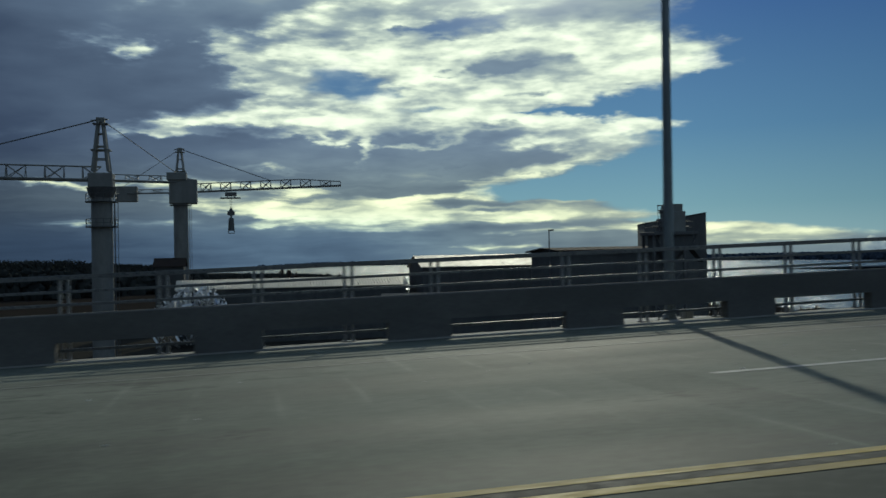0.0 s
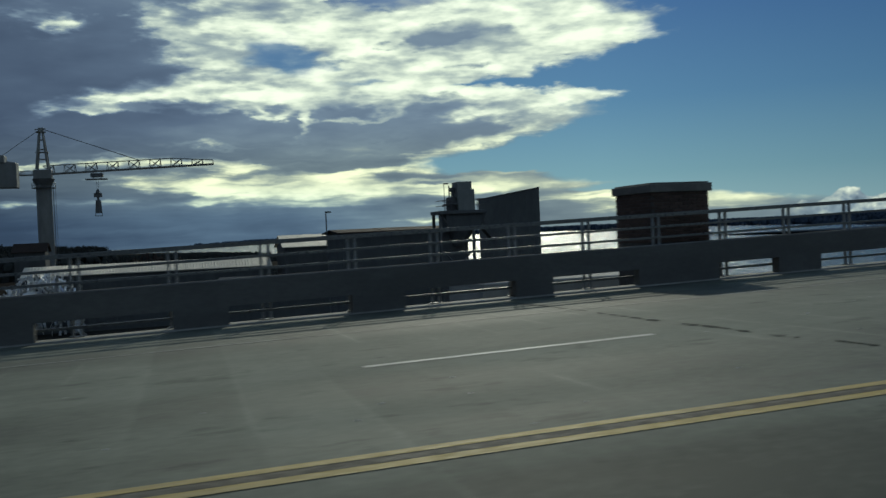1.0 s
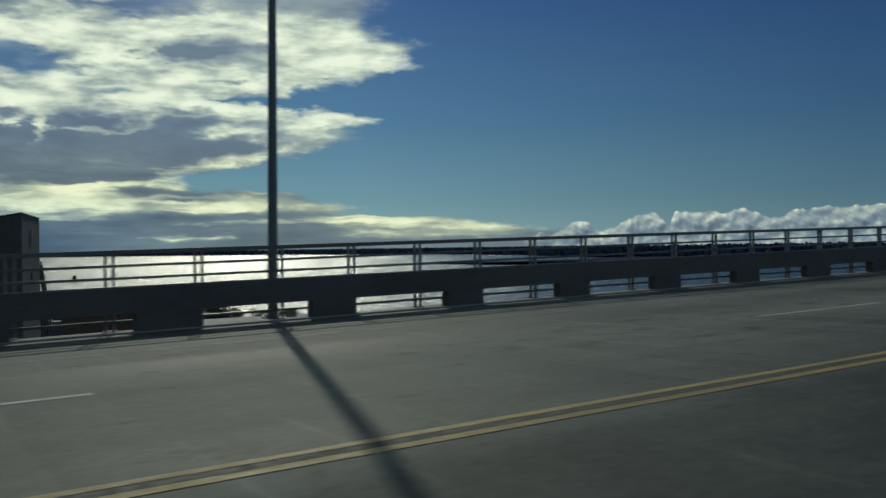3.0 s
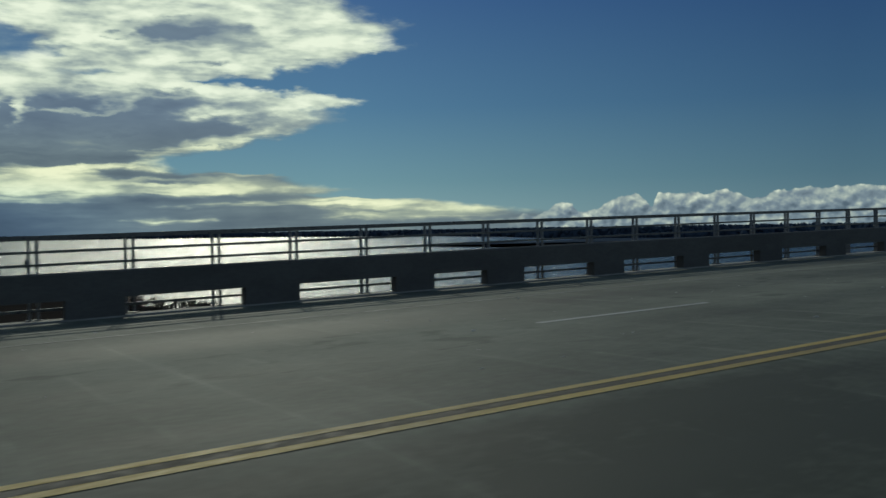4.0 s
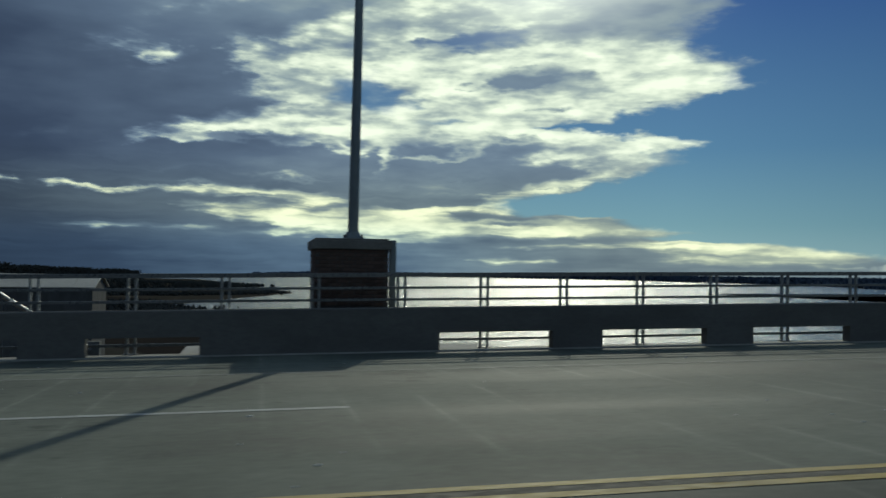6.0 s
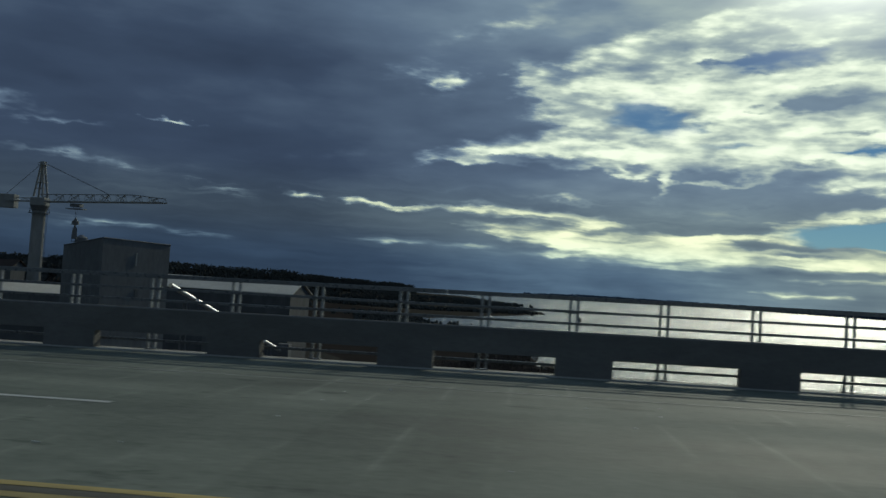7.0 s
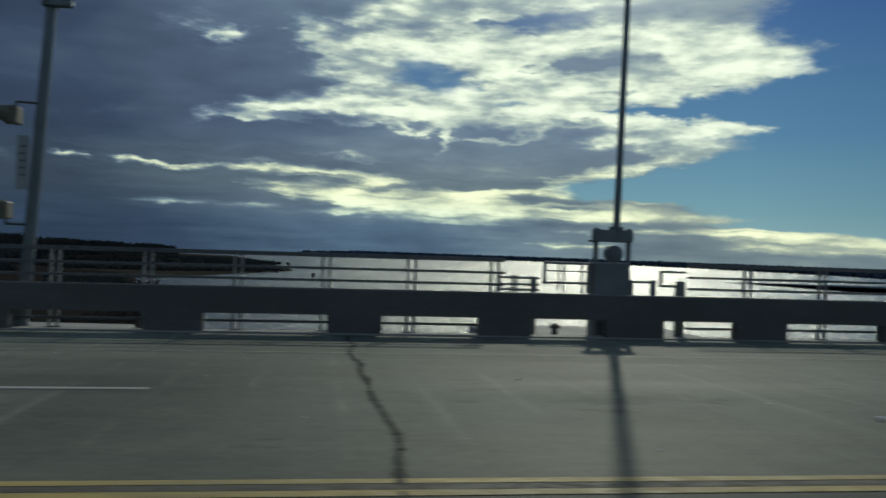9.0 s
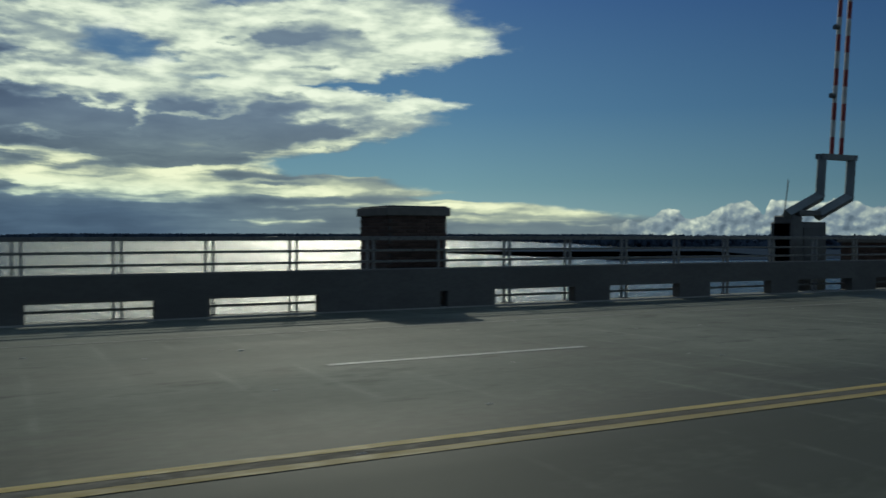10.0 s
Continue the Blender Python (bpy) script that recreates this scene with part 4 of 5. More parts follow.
def woods(line, step, width, label, lump=1.6, per_tree=9, wide=3.0, ragged=1.0, mat=None, core=0.0):
    """Far woods: trees set close along a line of (x, y, base z, top z), each one a loose heap of small ragged clumps."""
    rng = np.random.default_rng(int(abs(line[0][0] * 7 + line[0][1])))
    cs, rs = [], []
    for (x0, y0, b0, t0), (x1, y1, b1, t1) in zip(line, line[1:]):
        n = max(1, int(math.hypot(x1 - x0, y1 - y0) / step))
        f = (np.arange(n) + rng.random(n)) / n
        px, py = x0 + (x1 - x0) * f + rng.normal(0, width, n), y0 + (y1 - y0) * f + rng.normal(0, width, n)
        bot = b0 + (b1 - b0) * f
        wave = np.array([noise.noise(Vector((a * 0.012, c * 0.012, 0))) for a, c in zip(px, py)])
        h = (t0 + (t1 - t0) * f - bot) * (0.9 + ragged * (0.18 * wave - 0.04 + rng.normal(0, 0.03, n)))
        for k in range(per_tree):
            u = (k + rng.random(n)) / per_tree
            spread = wide * np.sqrt(np.clip(1.15 - u, 0.4, 1))
            cs.append(np.stack([px + rng.normal(0, 1, n) * spread, py + rng.normal(0, 1, n) * spread, bot + h * u], 1))
            rs.append(lump * rng.uniform(0.6, 1.2, n) * (2.3 - 1.6 * u))
    cs, rs = np.concatenate(cs), np.concatenate(rs)
    jit = rng.uniform(0.55, 1.35, (len(cs), len(BALL_V), 1))
    vs = (cs[:, None, :] + BALL_V[None] * rs[:, None, None] * jit * np.array([1.0, 1.0, 1.15])).reshape(-1, 3)
    fs = (BALL_F[None] + (np.arange(len(cs)) * len(BALL_V))[:, None, None]).reshape(-1, 3)
    vs, fs = vs.tolist(), fs.tolist()
    if core:                                                        # the closed body of the wood under its ragged crowns
        k = len(vs)
        for x, y, bot, top in line:
            way = Vector((x, y, 0)).normalized() * wide * 2
            h = bot + (top - bot) * core
            vs += [(x - way.x, y - way.y, bot), (x - way.x * 0.3, y - way.y * 0.3, h), (x + way.x * 0.3, y + way.y * 0.3, h), (x + way.x, y + way.y, bot)]
        for i in range(len(line) - 1):
            for j in range(3):
                p = k + 4 * i + j
                fs.append([p, p + 4, p + 5, p + 1])
    me = bpy.data.meshes.new("far_woods")
    me.from_pydata(vs, [], fs)
    me.materials.append(mat or M_wood)
    return tagged(place("far_woods", me), label, "woods", kind="stuff")


woods([(-420, 600, -13, 12.5), (-305, 640, -13, 12.5), (-226, 730, -13, 12), (-205, 893, -13, 11), (-190, 1159, -13, 9.5), (-130, 1690, -14, 3.5)], 2.2, 9, "dark bare winter woods along the far shore", 1.15, 40, 4.0, 1.0, None, 0.72)
woods([(-260, 420, -13, 3), (-140, 430, -13, 4.0), (-70, 470, -13, 2.0), (-30, 520, -13, 0)], 2.0, 6, "dark scrub and low trees behind the plant", 1.8, 9, 3.5)
# the two farthest lines carry the haze in their blue colour
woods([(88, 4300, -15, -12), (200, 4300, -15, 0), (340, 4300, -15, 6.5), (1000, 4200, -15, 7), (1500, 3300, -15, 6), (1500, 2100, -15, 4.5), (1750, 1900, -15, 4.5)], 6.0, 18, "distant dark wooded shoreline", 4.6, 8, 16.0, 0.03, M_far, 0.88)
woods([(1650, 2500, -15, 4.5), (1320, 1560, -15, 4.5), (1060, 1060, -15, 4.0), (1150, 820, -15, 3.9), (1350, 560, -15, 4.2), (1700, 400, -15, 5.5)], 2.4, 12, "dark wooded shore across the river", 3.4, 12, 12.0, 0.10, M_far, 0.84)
# low scrub on the marsh spit
woods([(-60, 640, -14.7, -11), (30, 640, -14.7, -11.6), (80, 680, -14.7, -11.9), (108, 745, -14.7, -13.0)], 0.7, 7, "low scrub clumps on the marsh spit", 0.75, 4)
woods([(-150, 900, -14.7, -7), (-20, 860, -14.7, -6.5), (60, 850, -14.7, -7.8), (97, 840, -14.7, -11.0)], 1.2, 6, "low dark trees and scrub on the marsh", 0.7, 9, 2.5, 1.5)
woods([(-140, 1300, -14.7, -9.5), (-40, 1240, -14.7, -10), (40, 1150, -14.7, -11), (70, 1040, -14.7, -12.6)], 1.2, 16, "low dark scrub on the far marsh", 1.2, 4)
woods([(30, 430, -13.4, -10), (50, 390, -13.4, -10.5), (72, 330, -13.4, -11), (90, 270, -13.4, -11.6)], 0.7, 7, "brown scrub along the shore", 0.6, 4)


def bush_mesh(seed):
    """A leafless shrub one metre high: stems that fork into a haze of fine twigs."""
    rnd = random.Random(seed)
    bm = bmesh.new()

    def grow(p, d, length, rad, level):
        rod(bm, p, p + d * length, rad, 3, rad * 0.7)
        if level < 5:
            for _ in range(3 if level else 2):
                nd = (d + Vector((rnd.uniform(-0.8, 0.8), rnd.uniform(-0.8, 0.8), rnd.uniform(-0.2, 0.5)))).normalized()
                grow(p + d * length * rnd.uniform(0.55, 1.0), nd, length * rnd.uniform(0.6, 0.82), rad * 0.72, level + 1)

    for _ in range(3):
        grow(Vector((0, 0, 0)), Vector((rnd.uniform(-0.5, 0.5), rnd.uniform(-0.5, 0.5), 1)).normalized(), 0.28, 0.022, 0)
    return to_mesh("crown", bm, M_twig)


BUSHES = [bush_mesh(100 + i) for i in range(5)]
for i in range(90):
    f = i / 69 if i < 70 else (i - 60) / 46
    y, h = 100 + 125 * f, random.uniform(4.2, 7.2)
    x = 99 + 14 * math.sin(f * 1.5) + (random.uniform(-9, 2.5) if i < 70 else random.uniform(4, 11))
    e = empty("bare_bush", x, y, -13.9, "leafless brown shrub on the river bank", "shrub", "bank shrubs")
    place("crown", BUSHES[i % 5], e, Matrix.Translation((x, y, -13.9)) @ Matrix.Rotation(random.uniform(0, 6.28), 4, "Z") @ Matrix.Scale(h, 4))


# ---------------------------------------------------------------- the plant by the river
def block_tower():
    e = empty("storage_tower", 57.5, 112, -13.2, "tall grey concrete plant tower with a sloping top", "tower")
    bm = bmesh.new()
    pts = [(52.0, 108.0), (59.15, 104.5), (62.6, 116.8), (57.0, 120.5)]
    tops = [5.6, 6.8, 6.7, 5.9]
    lo = [bm.verts.new((x, y, -13.2)) for x, y in pts]
    hi = [bm.verts.new((x, y, t)) for (x, y), t in zip(pts, tops)]
    bm.faces.new(hi)
    bm.faces.new(lo[::-1])
    for i in range(4):
        j = (i + 1) % 4
        bm.faces.new((lo[i], lo[j], hi[j], hi[i]))
    bmesh.ops.recalc_face_normals(bm, faces=bm.faces)
    part("body", bm, M_conc, e)
    bm = bmesh.new()
    for i in range(4):
        j = (i + 1) % 4
        rod(bm, Vector((*pts[i], tops[i])), Vector((*pts[j], tops[j])), 0.09, 4)
    part("roof_edge", bm, M_clad, e)
    # upright seams of the wall cladding
    for k in range(1, 9):
        f = k / 9
        p = Vector(pts[0]).lerp(Vector(pts[1]), f)
        bm = bmesh.new()
        rod(bm, (*p, -13.2), (*p, tops[0] + (tops[1] - tops[0]) * f - 0.05), 0.035, 4)
        part("wall_seam", bm, M_conc, e)
    # a vent pipe and a small hatch in the wall towards the river
    side = Vector(pts[2]) - Vector(pts[1])
    turn = Matrix.Rotation(math.atan2(side.y, side.x), 4, "Z")
    for name, f, w, z0, z1, mat in (("vent_pipe", 0.48, 0.28, 3.5, 5.2, M_bin), ("hatch", 0.52, 0.7, -0.6, 0.4, M_clad)):
        p = Vector(pts[1]).lerp(Vector(pts[2]), f)
        bm = bmesh.new()
        box(bm, -w / 2, w / 2, -0.1, 0.03, z0, z1, Matrix.Translation((*p, 0)) @ turn)
        bevel(bm, 0.02)
        part(name, bm, mat, e)


block_tower()


def conveyor():
    e = empty("conveyor", 66, 135, -13.2, "sloping bright sheet metal conveyor beside the tower", "conveyor")
    a, b = Vector((62.6, 117.3, 1.3)), Vector((69.2, 152.3, -9.9))
    for i in range(5):
        p, q = a.lerp(b, i / 5 + 0.012), a.lerp(b, (i + 1) / 5 - 0.014)
        bm = bmesh.new()
        d = (q - p)
        m = Matrix.Translation((p + q) / 2) @ d.to_track_quat("Y", "Z").to_matrix().to_4x4()
        vs = bmesh.ops.create_cone(bm, cap_ends=True, segments=12, radius1=0.34, radius2=0.34, depth=d.length, matrix=m @ Matrix.Rotation(radians(90), 4, "X"))
        part("cover", bm, M_bright, e, "bright curved metal cover")
    for i in range(4):
        p = a.lerp(b, (i + 0.5) / 4)
        bm = bmesh.new()
        rod(bm, (p.x - 0.6, p.y, -13.2), (p.x - 0.2, p.y, p.z - 0.4), 0.12, 6)
        rod(bm, (p.x + 0.6, p.y, -13.2), (p.x + 0.2, p.y, p.z - 0.4), 0.12, 6)
        part("trestle", bm, M_steel, e)
    bm = bmesh.new()
    box(bm, 68.6, 70.6, 152.0, 154.0, -13.2, -8.6)
    part("end_hopper", bm, M_steel, e)


conveyor()


def batch_plant():
    y = 76.5
    e = empty("batching_plant", 39.4, y, -13.2, "dark steel batching plant with bin, platforms and railings", "plant tower")

    def block(name, x0, x1, dy, z0, z1, mat, edge=0.04):
        bm = bmesh.new()
        box(bm, x0, x1, y - dy, y + dy, z0, z1)
        bevel(bm, edge)
        part(name, bm, mat, e)

    def guard(x0, x1, y0, y1, z, high):
        bm = bmesh.new()
        n = max(2, int((x1 - x0) / 0.42) + 1)
        for k in range(n):
            px = x0 + (x1 - x0) * k / (n - 1)
            rod(bm, (px, y0, z), (px, y0, z + high), 0.03, 4)
        for hh in (high * 0.5, high):
            rod(bm, (x0, y0, z + hh), (x1, y0, z + hh), 0.03, 4)
            for px in (x0, x1):
                rod(bm, (px, y0, z + hh), (px, y1, z + hh), 0.03, 4)
        part("guard_rail", bm, M_steel, e)

    block("bin", 38.92, 40.30, 0.85, 5.4, 6.12, M_bin)
    block("weigh_house", 38.92, 40.52, 0.95, 3.5, 5.42, M_bin)
    # filter and blower on the side of the bin
    block("filter_box", 38.42, 38.86, 0.35, 5.25, 5.62, M_steel)
    block("blower_case", 38.18, 38.90, 0.5, 3.5, 4.75, M_steel)
    bm = bmesh.new()
    rod(bm, (38.62, y - 0.3, 4.7), (38.62, y - 0.3, 5.3), 0.15, 10)
    rod(bm, (38.28, y - 0.3, 3.5), (38.28, y - 0.3, 5.8), 0.05, 6)
    rod(bm, (38.28, y - 0.3, 5.05), (38.62, y - 0.3, 5.05), 0.04, 6)
    part("vent_pipe", bm, M_steel, e)
    block("platform", 36.95, 41.45, 1.5, 3.18, 3.50, M_steel, 0.03)
    block("step_platform", 37.95, 38.95, 0.9, 4.05, 4.15, M_steel, 0.02)
    guard(37.5, 38.1, y - 1.45, y + 1.45, 3.5, 0.95)
    guard(40.55, 41.42, y - 1.45, y + 1.45, 3.5, 1.0)
    # mixer body under the platform, narrowing to its outlet
    block("mixer_body", 37.62, 41.15, 1.2, 1.75, 3.2, M_clad)
    bm = bmesh.new()
    rod(bm, (39.3, y, 1.8), (39.0, y, 0.2), 1.35, 10, 0.45)
    part("hopper", bm, M_clad, e)
    bm = bmesh.new()
    a, b = Vector((40.75, y - 0.4, 2.75)), Vector((42.5, y - 0.4, 0.75))
    m = Matrix.Translation((a + b) / 2) @ (b - a).to_track_quat("X", "Z").to_matrix().to_4x4()
    box(bm, -(b - a).length / 2, (b - a).length / 2, -0.5, 0.5, -0.26, 0.26, m)
    part("chute", bm, M_clad, e)
    for dx in (37.12, 40.2):
        for dy in (-1.1, 1.1):
            bm = bmesh.new()
            box(bm, dx - 0.12, dx + 0.12, y + dy - 0.12, y + dy + 0.12, -13.2, 3.2)
            part("leg", bm, M_steel, e)
    for x0, x1 in ((41.35, 41.02), (37.12, 37.7)):
        bm = bmesh.new()
        rod(bm, (x0, y - 1.25, 3.2), (x1, y - 1.25, 2.3), 0.09, 4)
        part("bracket", bm, M_steel, e)
    for k in range(4):
        bm = bmesh.new()
        z0 = -13.2 + 3.3 * k
        rod(bm, (37.12, y - 1.1, z0), (40.2, y - 1.1, z0 + 3.3), 0.07, 4)
        rod(bm, (40.2, y - 1.1, z0), (37.12, y - 1.1, z0 + 3.3), 0.07, 4)
        part("brace", bm, M_steel, e)
    bm = bmesh.new()
    rod(bm, (37.55, y - 1.2, 3.5), (37.55, y - 1.2, 5.95), 0.03, 6)
    box(bm, 37.5, 37.95, y - 1.3, y - 1.1, 5.88, 5.98)
    part("mast_light", bm, M_steel, e)


batch_plant()


def gable_shed(name, p, q, width, eave, ridge, ground, wall_mat, roof_mat, label, ribs=0, doors=(), corrugated=0.0):
    """A long shed between p and q (x, y), with thick roof sheets in panels."""
    p, q = Vector((*p, 0)), Vector((*q, 0))
    d = (q - p).normalized()
    s = Vector((-d.y, d.x, 0))
    length = (q - p).length
    e = empty(name, (p.x + q.x) / 2, (p.y + q.y) / 2, ground, label, "shed", "plant sheds")
    bm = bmesh.new()
    ring = []
    for c in (p, q):
        ring.append([bm.verts.new((*(c + s * o).xy, z)) for o, z in ((-width / 2, ground), (-width / 2, eave), (0, ridge), (width / 2, eave), (width / 2, ground))])
    a, b = ring
    bm.faces.new(a)
    bm.faces.new(b[::-1])
    for i in range(5):
        j = (i + 1) % 5
        bm.faces.new((a[i], b[i], b[j], a[j]))
    bmesh.ops.recalc_face_normals(bm, faces=bm.faces)
    part("shell", bm, wall_mat, e)
    n = max(1, int(length / 3.0)) if ribs else 1
    for side in (-1, 1):
        for k in range(n):
            c0, c1 = p + d * (length * k / n + 0.02), p + d * (length * (k + 1) / n - 0.02)
            if k == 0:
                c0 = c0 - d * 0.5
            if k == n - 1:
                c1 = c1 + d * 0.5
            bm = bmesh.new()
            vs = []
            for lift in (0.03, 0.15 + 0.02 * (k % 2)):
                for c, o, z in ((c0, 0, ridge), (c1, 0, ridge), (c1, width / 2 + 0.5, eave - 0.15), (c0, width / 2 + 0.5, eave - 0.15)):
                    vs.append(bm.verts.new((*(c + s * o * side).xy, z + lift)))
            for idx in ((0, 1, 2, 3), (7, 6, 5, 4), (0, 4, 5, 1), (1, 5, 6, 2), (2, 6, 7, 3), (3, 7, 4, 0)):
                bm.faces.new([vs[i] for i in idx])
            bmesh.ops.recalc_face_normals(bm, faces=bm.faces)
            part("roof_panel", bm, roof_mat, e)
    if corrugated:
        bm = bmesh.new()
        for k in range(1, int(length / corrugated)):
            c = p + d * corrugated * k
            for side in (-1, 1):
                rod(bm, (*c.xy, ridge + 0.16), (*(c + s * side * (width / 2 + 0.45)).xy, eave + 0.01), 0.07, 4)
        part("roof_ribs", bm, roof_mat, e)
    for f, w, h in doors:
        c = p + d * length * f
        for side in (-1, 1):
            bm = bmesh.new()
            m = Matrix.Translation((*(c + s * side * (width / 2)).xy, ground + h / 2)) @ Matrix.Rotation(math.atan2(d.y, d.x), 4, "Z")
            box(bm, -w / 2, w / 2, -0.08, 0.08, -h / 2, h / 2, m)
            part("door", bm, M_steel, e)
    return e


gable_shed("long_shed", (32.6, 168), (67.8, 168), 14, 0.1, 2.15, -13.2, M_siding, M_roof, "long shed with a pale sheet metal roof beside the river", 1, ((0.2, 5, 6), (0.6, 5, 6)))
gable_shed("low_shed", (-12, 171), (30.2, 171), 9.8, -3.15, -1.65, -13.2, M_clad, M_roof, "low shed with a pale corrugated roof in the yard", 1, ((0.3, 5, 5), (0.7, 5, 5)), 0.55)
gable_shed("dark_shed", (28.4, 81), (39.8, 80.9), 8.6, 1.95, 2.1, -13.2, M_clad, M_rust, "dark clad plant shed with a rusty shallow roof", 1, ((0.3, 4, 5),))
gable_shed("low_shed", (20, 128), (48, 122), 10, -5.6, -3.6, -13.2, M_clad, M_clad, "small shed with a dark metal roof in the yard", 1, ((0.5, 4, 4),))

# yard lamp
for x, y, z in ((26.8, 75.4, 3.75),):
    e = empty("yard_lamp", x, y, -13.2, "thin steel yard lamp post in the plant", "lamp post", "yard lamps")
    bm = bmesh.new()
    rod(bm, (x, y, -13.2), (x, y, z), 0.10, 8, 0.05)
    part("pole", bm, M_steel, e)
    bm = bmesh.new()
    box(bm, x - 0.05, x + 0.45, y - 0.12, y + 0.12, z - 0.05, z + 0.08)
    part("lamp_head", bm, M_steel, e)
# scrap heaps beside the low shed
def scrap_heap(x0, x1, y0, y1, top, count, mat, label):
    bm = bmesh.new()
    for i in range(count):
        x, y = random.uniform(x0, x1), random.uniform(y0, y1)
        u = abs(2 * (x - x0) / (x1 - x0) - 1)
        m = Matrix.Translation((x, y, -13.1 + random.random() ** 0.6 * (top + 13.1) * (1 - 0.45 * u * u))) @ Euler((random.random() * 6, random.random() * 6, random.random() * 6)).to_matrix().to_4x4()
        box(bm, -random.uniform(0.3, 1.5), random.uniform(0.3, 1.5), -0.2, 0.2, -0.03, 0.03, m)
    tagged(part("scrap_heap", bm, mat), label, "scrap", kind="stuff")


scrap_heap(-15, -2, 157, 163, -2.6, 420, M_bright, "heap of shiny scrap sheet metal in the yard")
scrap_heap(1, 15, 183, 190, -0.2, 260, M_rust, "heap of rusty brown scrap behind the low shed")
gable_shed("crane_hut", (-19.0, 203), (-13.0, 203), 6, 1.2, 2.9, -13.3, M_siding, M_rust, "dark gabled hut at the foot of the crane", 1)


# ---------------------------------------------------------------- tower cranes
def truss(bm, a, b, width, height, bays, r=0.09):
    """A triangular lattice from a to b: two lower chords, one upper chord, struts and diagonals."""
    a, b = Vector(a), Vector(b)
    d = (b - a).normalized()
    s = Vector((-d.y, d.x, 0)).normalized() * width / 2
    up = Vector((0, 0, 1))
    for side in (-1, 1):
        rod(bm, a + s * side, b + s * side, r * 1.5, 5)
    hs = []
    for i in range(bays + 1):
        f = i / bays
        k = height * (1.0 if f < 0.75 else 1.0 - 0.5 * (f - 0.75) / 0.25)
        hs.append(a.lerp(b, f) + up * k)
    for i in range(bays):
        rod(bm, hs[i], hs[i + 1], r, 5)
        p, q = a.lerp(b, i / bays), a.lerp(b, (i + 1) / bays)
        for side in (-1, 1):
            rod(bm, p + s * side, hs[i] if i % 2 else hs[i + 1], r * 0.7, 4)
            rod(bm, q + s * side, hs[i + 1] if i % 2 else hs[i], r * 0.5, 4)
        rod(bm, p - s, q + s, r * 0.6, 4)
    return hs


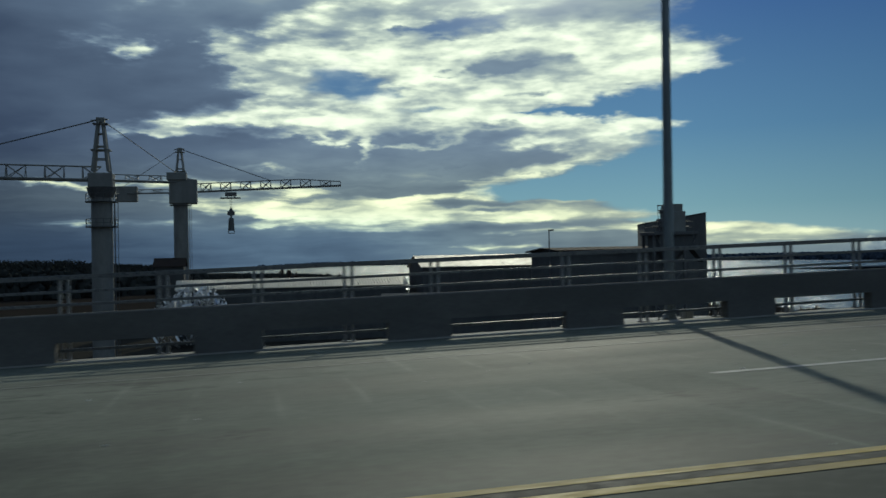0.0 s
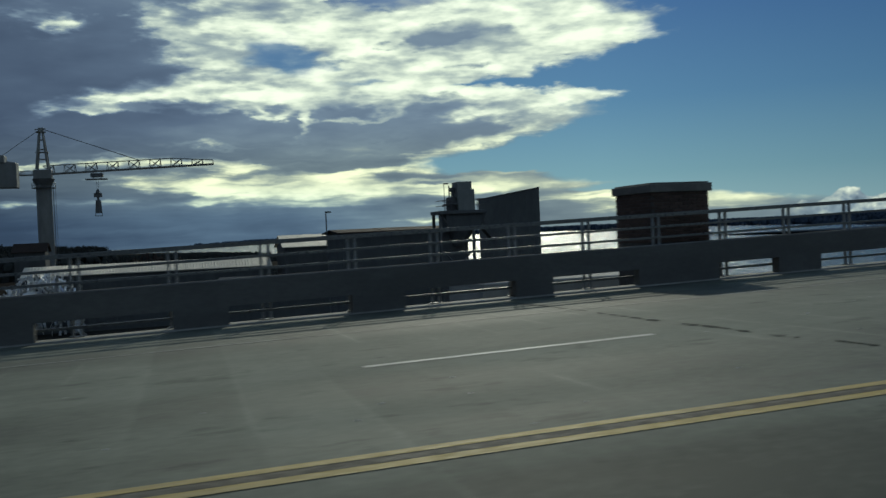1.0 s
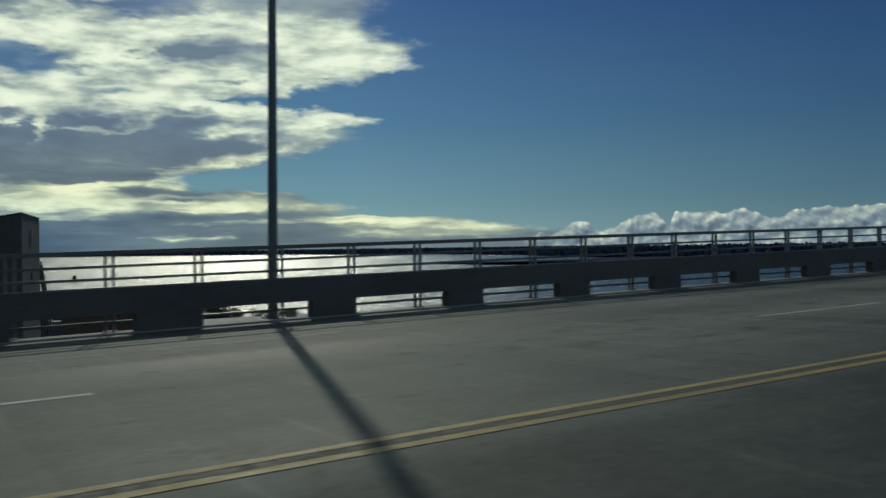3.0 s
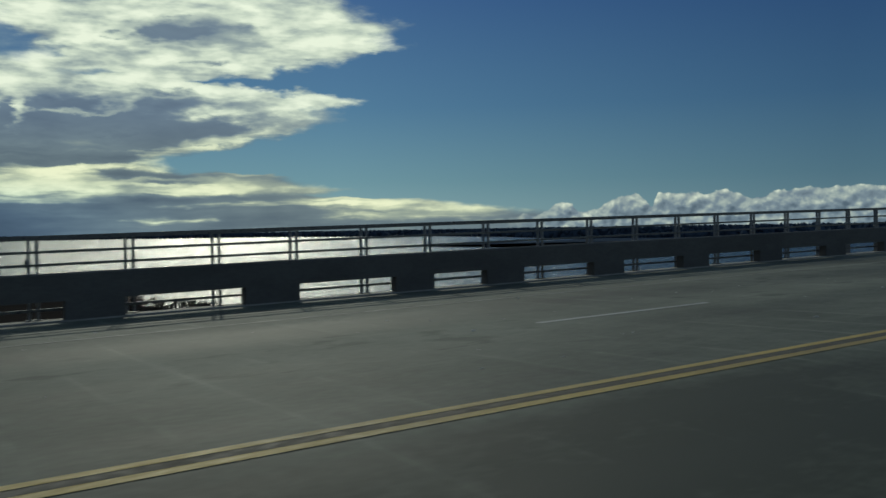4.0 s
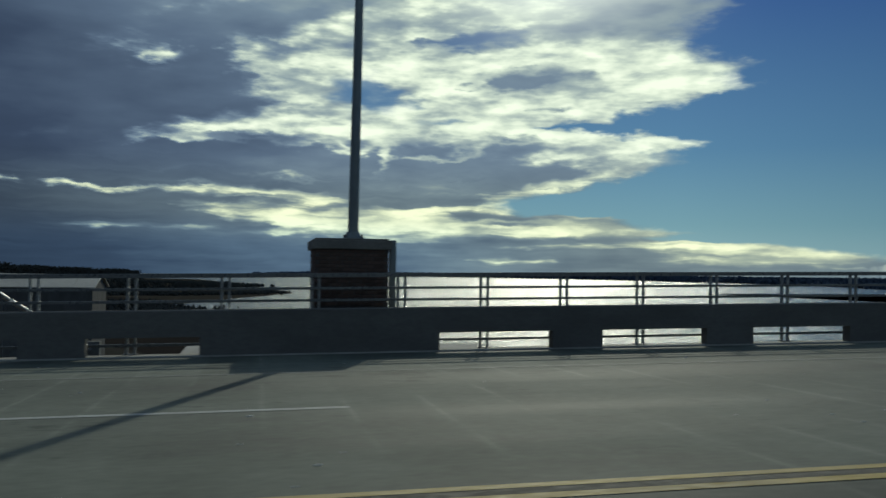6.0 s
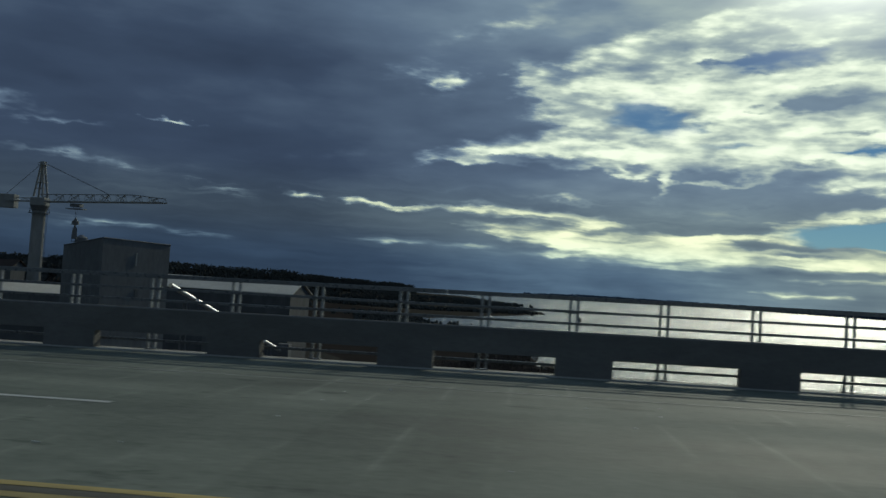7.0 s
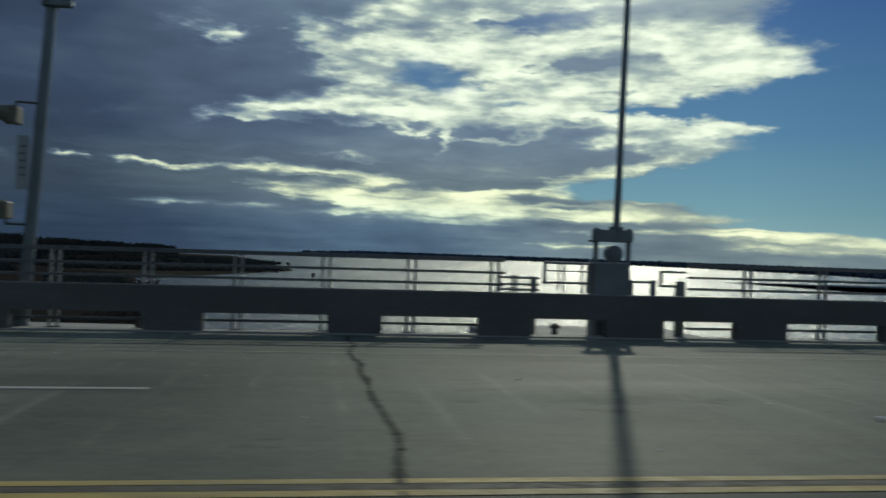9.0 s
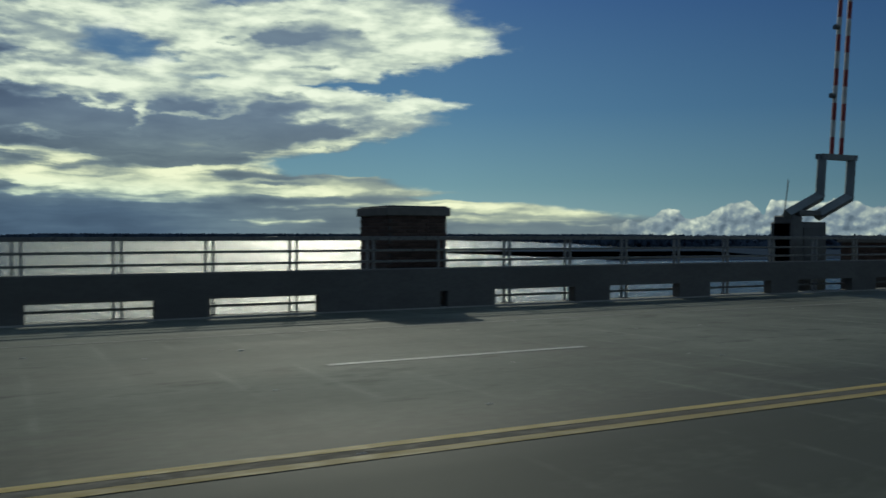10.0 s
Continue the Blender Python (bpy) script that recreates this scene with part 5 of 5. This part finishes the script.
def tower_crane(x, y, base, slew, apex, radius, jib_tip, back_tip, boxes, hook=None, label=""):
    e = empty("tower_crane", x, y, base, label, "crane", "tower cranes")
    bm = bmesh.new()
    bmesh.ops.create_cone(bm, cap_ends=True, segments=28, radius1=radius * 1.05, radius2=radius, depth=slew - 2.2 - base, matrix=Matrix.Translation((x, y, (slew - 2.2 + base) / 2)))
    part("mast", bm, M_crane, e, "pale painted tubular mast")
    bm = bmesh.new()
    bmesh.ops.create_cone(bm, cap_ends=True, segments=28, radius1=radius * 1.1, radius2=radius * 1.45, depth=1.4, matrix=Matrix.Translation((x, y, slew - 1.7)))
    part("slewing_ring", bm, M_steel, e)
    bm = bmesh.new()
    box(bm, x - radius * 1.15, x + radius * 1.15, y - radius * 1.0, y + radius * 1.0, slew - 1.1, slew + 1.0)
    bevel(bm, 0.15)
    part("machine_house", bm, M_crane, e)
    # platform with a rail round the mast
    for pz in (slew - 3.0, slew - 6.5):
        bm = bmesh.new()
        bmesh.ops.create_cone(bm, cap_ends=True, segments=20, radius1=radius * 1.55, radius2=radius * 1.55, depth=0.12, matrix=Matrix.Translation((x, y, pz)))
        part("platform", bm, M_steel, e)
        bm = bmesh.new()
        n = 14
        for k in range(n):
            a0, a1 = k * 2 * math.pi / n, (k + 1) * 2 * math.pi / n
            p, q = Vector((x + math.cos(a0) * radius * 1.5, y + math.sin(a0) * radius * 1.5, pz)), Vector((x + math.cos(a1) * radius * 1.5, y + math.sin(a1) * radius * 1.5, pz))
            rod(bm, p, p + Vector((0, 0, 1.1)), 0.035, 4)
            for hh in (0.55, 1.1):
                rod(bm, p + Vector((0, 0, hh)), q + Vector((0, 0, hh)), 0.03, 4)
        part("guard_rail", bm, M_steel, e)
        if pz == slew - 3.0 and radius > 1.6:
            break
    # caged ladder
    bm = bmesh.new()
    lx = x + radius * 1.18
    for dy in (-0.25, 0.25):
        rod(bm, (lx, y + dy, base), (lx, y + dy, slew - 3.0), 0.05, 4)
    for k in range(int((slew - 3 - base) / 0.8)):
        rod(bm, (lx, y - 0.25, base + 0.8 * k), (lx, y + 0.25, base + 0.8 * k), 0.03, 4)
        rod(bm, (x + radius, y, base + 0.8 * k), (lx + 0.45, y, base + 0.8 * k), 0.03, 4)
    rod(bm, (lx + 0.45, y, base), (lx + 0.45, y, slew - 3.0), 0.04, 4)
    part("ladder", bm, M_steel, e)
    # cat head
    bm = bmesh.new()
    for dx in (-1, 1):
        for dy in (-1, 1):
            rod(bm, (x + dx * radius * 0.75, y + dy * radius * 0.7, slew + 1.2), (x + dx * 0.3, y + dy * 0.3, apex), 0.25, 6)
    for k in range(1, 4):
        f = k / 4
        w, zz = radius * 0.75 * (1 - f) + 0.3 * f, slew + 1.2 + (apex - slew - 1.2) * f
        for dy in (-1, 1):
            rod(bm, (x - w, y + dy * w, zz), (x + w, y + dy * w, zz), 0.09, 5)
        rod(bm, (x - w, y - w, zz), (x - w, y + w, zz), 0.09, 5)
        rod(bm, (x + w, y - w, zz), (x + w, y + w, zz), 0.09, 5)
    for f in (0.42, 0.94):
        zz, w = slew + 1.2 + (apex - slew - 1.2) * f, 1.5 - 0.5 * f
        box(bm, x - w, x + w, y - w * 0.8, y + w * 0.8, zz, zz + 0.12)
    box(bm, x - 0.55, x + 0.55, y - 0.5, y + 0.5, apex - 0.15, apex + 0.5)
    rod(bm, (x - 1.3, y, apex + 0.1), (x + 1.0, y, apex + 0.3), 0.12, 5)
    part("cat_head", bm, M_crane, e)
    # jib and counter jib
    bm = bmesh.new()
    t = Vector(jib_tip)
    hs = truss(bm, (x, y, slew), t, 1.6, 1.9, 16, 0.12)
    part("jib", bm, M_crane, e)
    bm = bmesh.new()
    c = Vector(back_tip)
    truss(bm, (x, y, slew), c, 1.6, 0.9, 8, 0.08)
    dirn = (c - Vector((x, y, slew))).normalized()
    part("counter_jib", bm, M_crane, e)
    for f, w, h, drop in boxes:
        p = Vector((x, y, slew)).lerp(c, f)
        bm = bmesh.new()
        box(bm, p.x - w / 2, p.x + w / 2, p.y - 1.1, p.y + 1.1, p.z - drop, p.z - drop + h)
        bevel(bm, 0.08)
        part("counterweight", bm, M_crane, e)
    bm = bmesh.new()
    top = Vector((x, y, apex + 0.3))
    rod(bm, top, hs[9], 0.09, 5)
    rod(bm, top, Vector((x, y, slew + 0.9)).lerp(c + Vector((0, 0, 0.9)), 0.85), 0.06, 5)
    part("tie_rope", bm, M_steel, e)
    if hook:
        hx, hy, hz0, hz1 = hook
        bm = bmesh.new()
        box(bm, hx - 1.3, hx + 1.3, hy - 0.9, hy + 0.9, slew - 1.0, slew - 0.2)
        box(bm, hx - 2.4, hx + 2.2, hy - 1.0, hy + 1.0, slew - 1.6, slew - 1.4)
        rod(bm, (hx - 0.8, hy, slew - 1.5), (hx - 0.8, hy, slew), 0.08, 4)
        rod(bm, (hx + 0.8, hy, slew - 1.5), (hx + 0.8, hy, slew), 0.08, 4)
        part("trolley", bm, M_steel, e)
        bm = bmesh.new()
        rod(bm, (hx - 0.2, hy, slew - 1.0), (hx - 0.15, hy, hz1), 0.03, 4)
        rod(bm, (hx + 0.2, hy, slew - 1.0), (hx + 0.15, hy, hz1), 0.03, 4)
        part("hoist_rope", bm, M_steel, e)
        bm = bmesh.new()
        rod(bm, (hx, hy, hz1 - 0.9), (hx, hy, hz1), 0.55, 10, 0.2)
        box(bm, hx - 0.85, hx + 0.85, hy - 0.25, hy + 0.25, hz1 - 1.8, hz1 - 0.9)
        rod(bm, (hx, hy, hz1 - 2.6), (hx, hy, hz1 - 1.8), 0.25, 8)
        part("hook_block", bm, M_steel, e)
    return e


tower_crane(-14.2, 212.0, -13.4, 18.3, 28.2, 1.62, (22.3, 205.0, 19.3), (-31.5, 220.0, 18.6), ((0.73, 5.0, 3.6, 1.9),), (-2.8, 209.5, 9.0, 14.6), "pale tower crane with a lattice jib and hanging hook")
tower_crane(-19.4, 130.0, -13.4, 13.4, 21.7, 1.42, (-58.0, 127.0, 14.0), (-7.0, 133.8, 13.4), ((0.87, 3.9, 3.5, 3.1), (0.80, 2.8, 1.1, -0.3)), None, "pale tower crane with counterweight boxes turned away")
e = empty("hanging_load", -2.8, 209.5, 9.0, "dark cage-like load hanging from the crane hook", "load")
bm = bmesh.new()
rod(bm, (-2.8, 209.5, 9.2), (-2.8, 209.5, 12.1), 0.72, 10, 0.5)
part("drum", bm, M_steel, e)
bm = bmesh.new()
for dx in (-0.7, 0.7):
    rod(bm, (-2.8 + dx, 209.5, 8.6), (-2.8 + dx * 0.7, 209.5, 12.1), 0.08, 5)
rod(bm, (-3.5, 209.5, 8.6), (-2.1, 209.5, 8.6), 0.08, 5)
part("cage", bm, M_steel, e)

# water tower far off
x, y = -262, 690
e = empty("water_tower", x, y, -13, "distant dark water tower on thin legs above the woods", "water tower")
bm = bmesh.new()
rod(bm, (x, y, 16), (x, y, 23.5), 5.0, 16)
rod(bm, (x, y, 23.5), (x, y, 26), 5.2, 16, 0.6)
part("tank", bm, M_steel, e)
for dx in (-4, 4):
    for dy in (-4, 4):
        bm = bmesh.new()
        rod(bm, (x + dx * 1.2, y + dy * 1.2, -13), (x + dx * 0.8, y + dy * 0.8, 16), 0.45, 6)
        part("leg", bm, M_steel, e)

# boat and channel marker on the river
x, y = 153, 880
e = empty("boat", x, y, WATER_Z, "small low workboat on the river", "boat")
bm = bmesh.new()
vs = box(bm, x - 6.5, x + 6.5, y - 1.6, y + 1.6, WATER_Z - 0.3, WATER_Z + 1.1)
for v in vs:
    if v.co.z > WATER_Z:
        v.co.x += 1.0 if v.co.x > x else -0.4
    if v.co.x > x:
        v.co.y = y + (v.co.y - y) * 0.3
part("hull", bm, M_steel, e)
bm = bmesh.new()
box(bm, x - 3.0, x + 0.5, y - 1.1, y + 1.1, WATER_Z + 1.1, WATER_Z + 3.0)
part("cabin", bm, M_steel, e)
x, y = 143.9, 566
e = empty("channel_marker", x, y, WATER_Z, "dark channel marker pile standing in the river", "marker")
bm = bmesh.new()
rod(bm, (x, y, WATER_Z - 0.5), (x, y, WATER_Z + 3.2), 0.35, 8)
part("pile", bm, M_steel, e)
bm = bmesh.new()
box(bm, x - 1.1, x + 1.1, y - 0.1, y + 0.1, WATER_Z + 1.6, WATER_Z + 4.0)
part("board", bm, M_black, e)
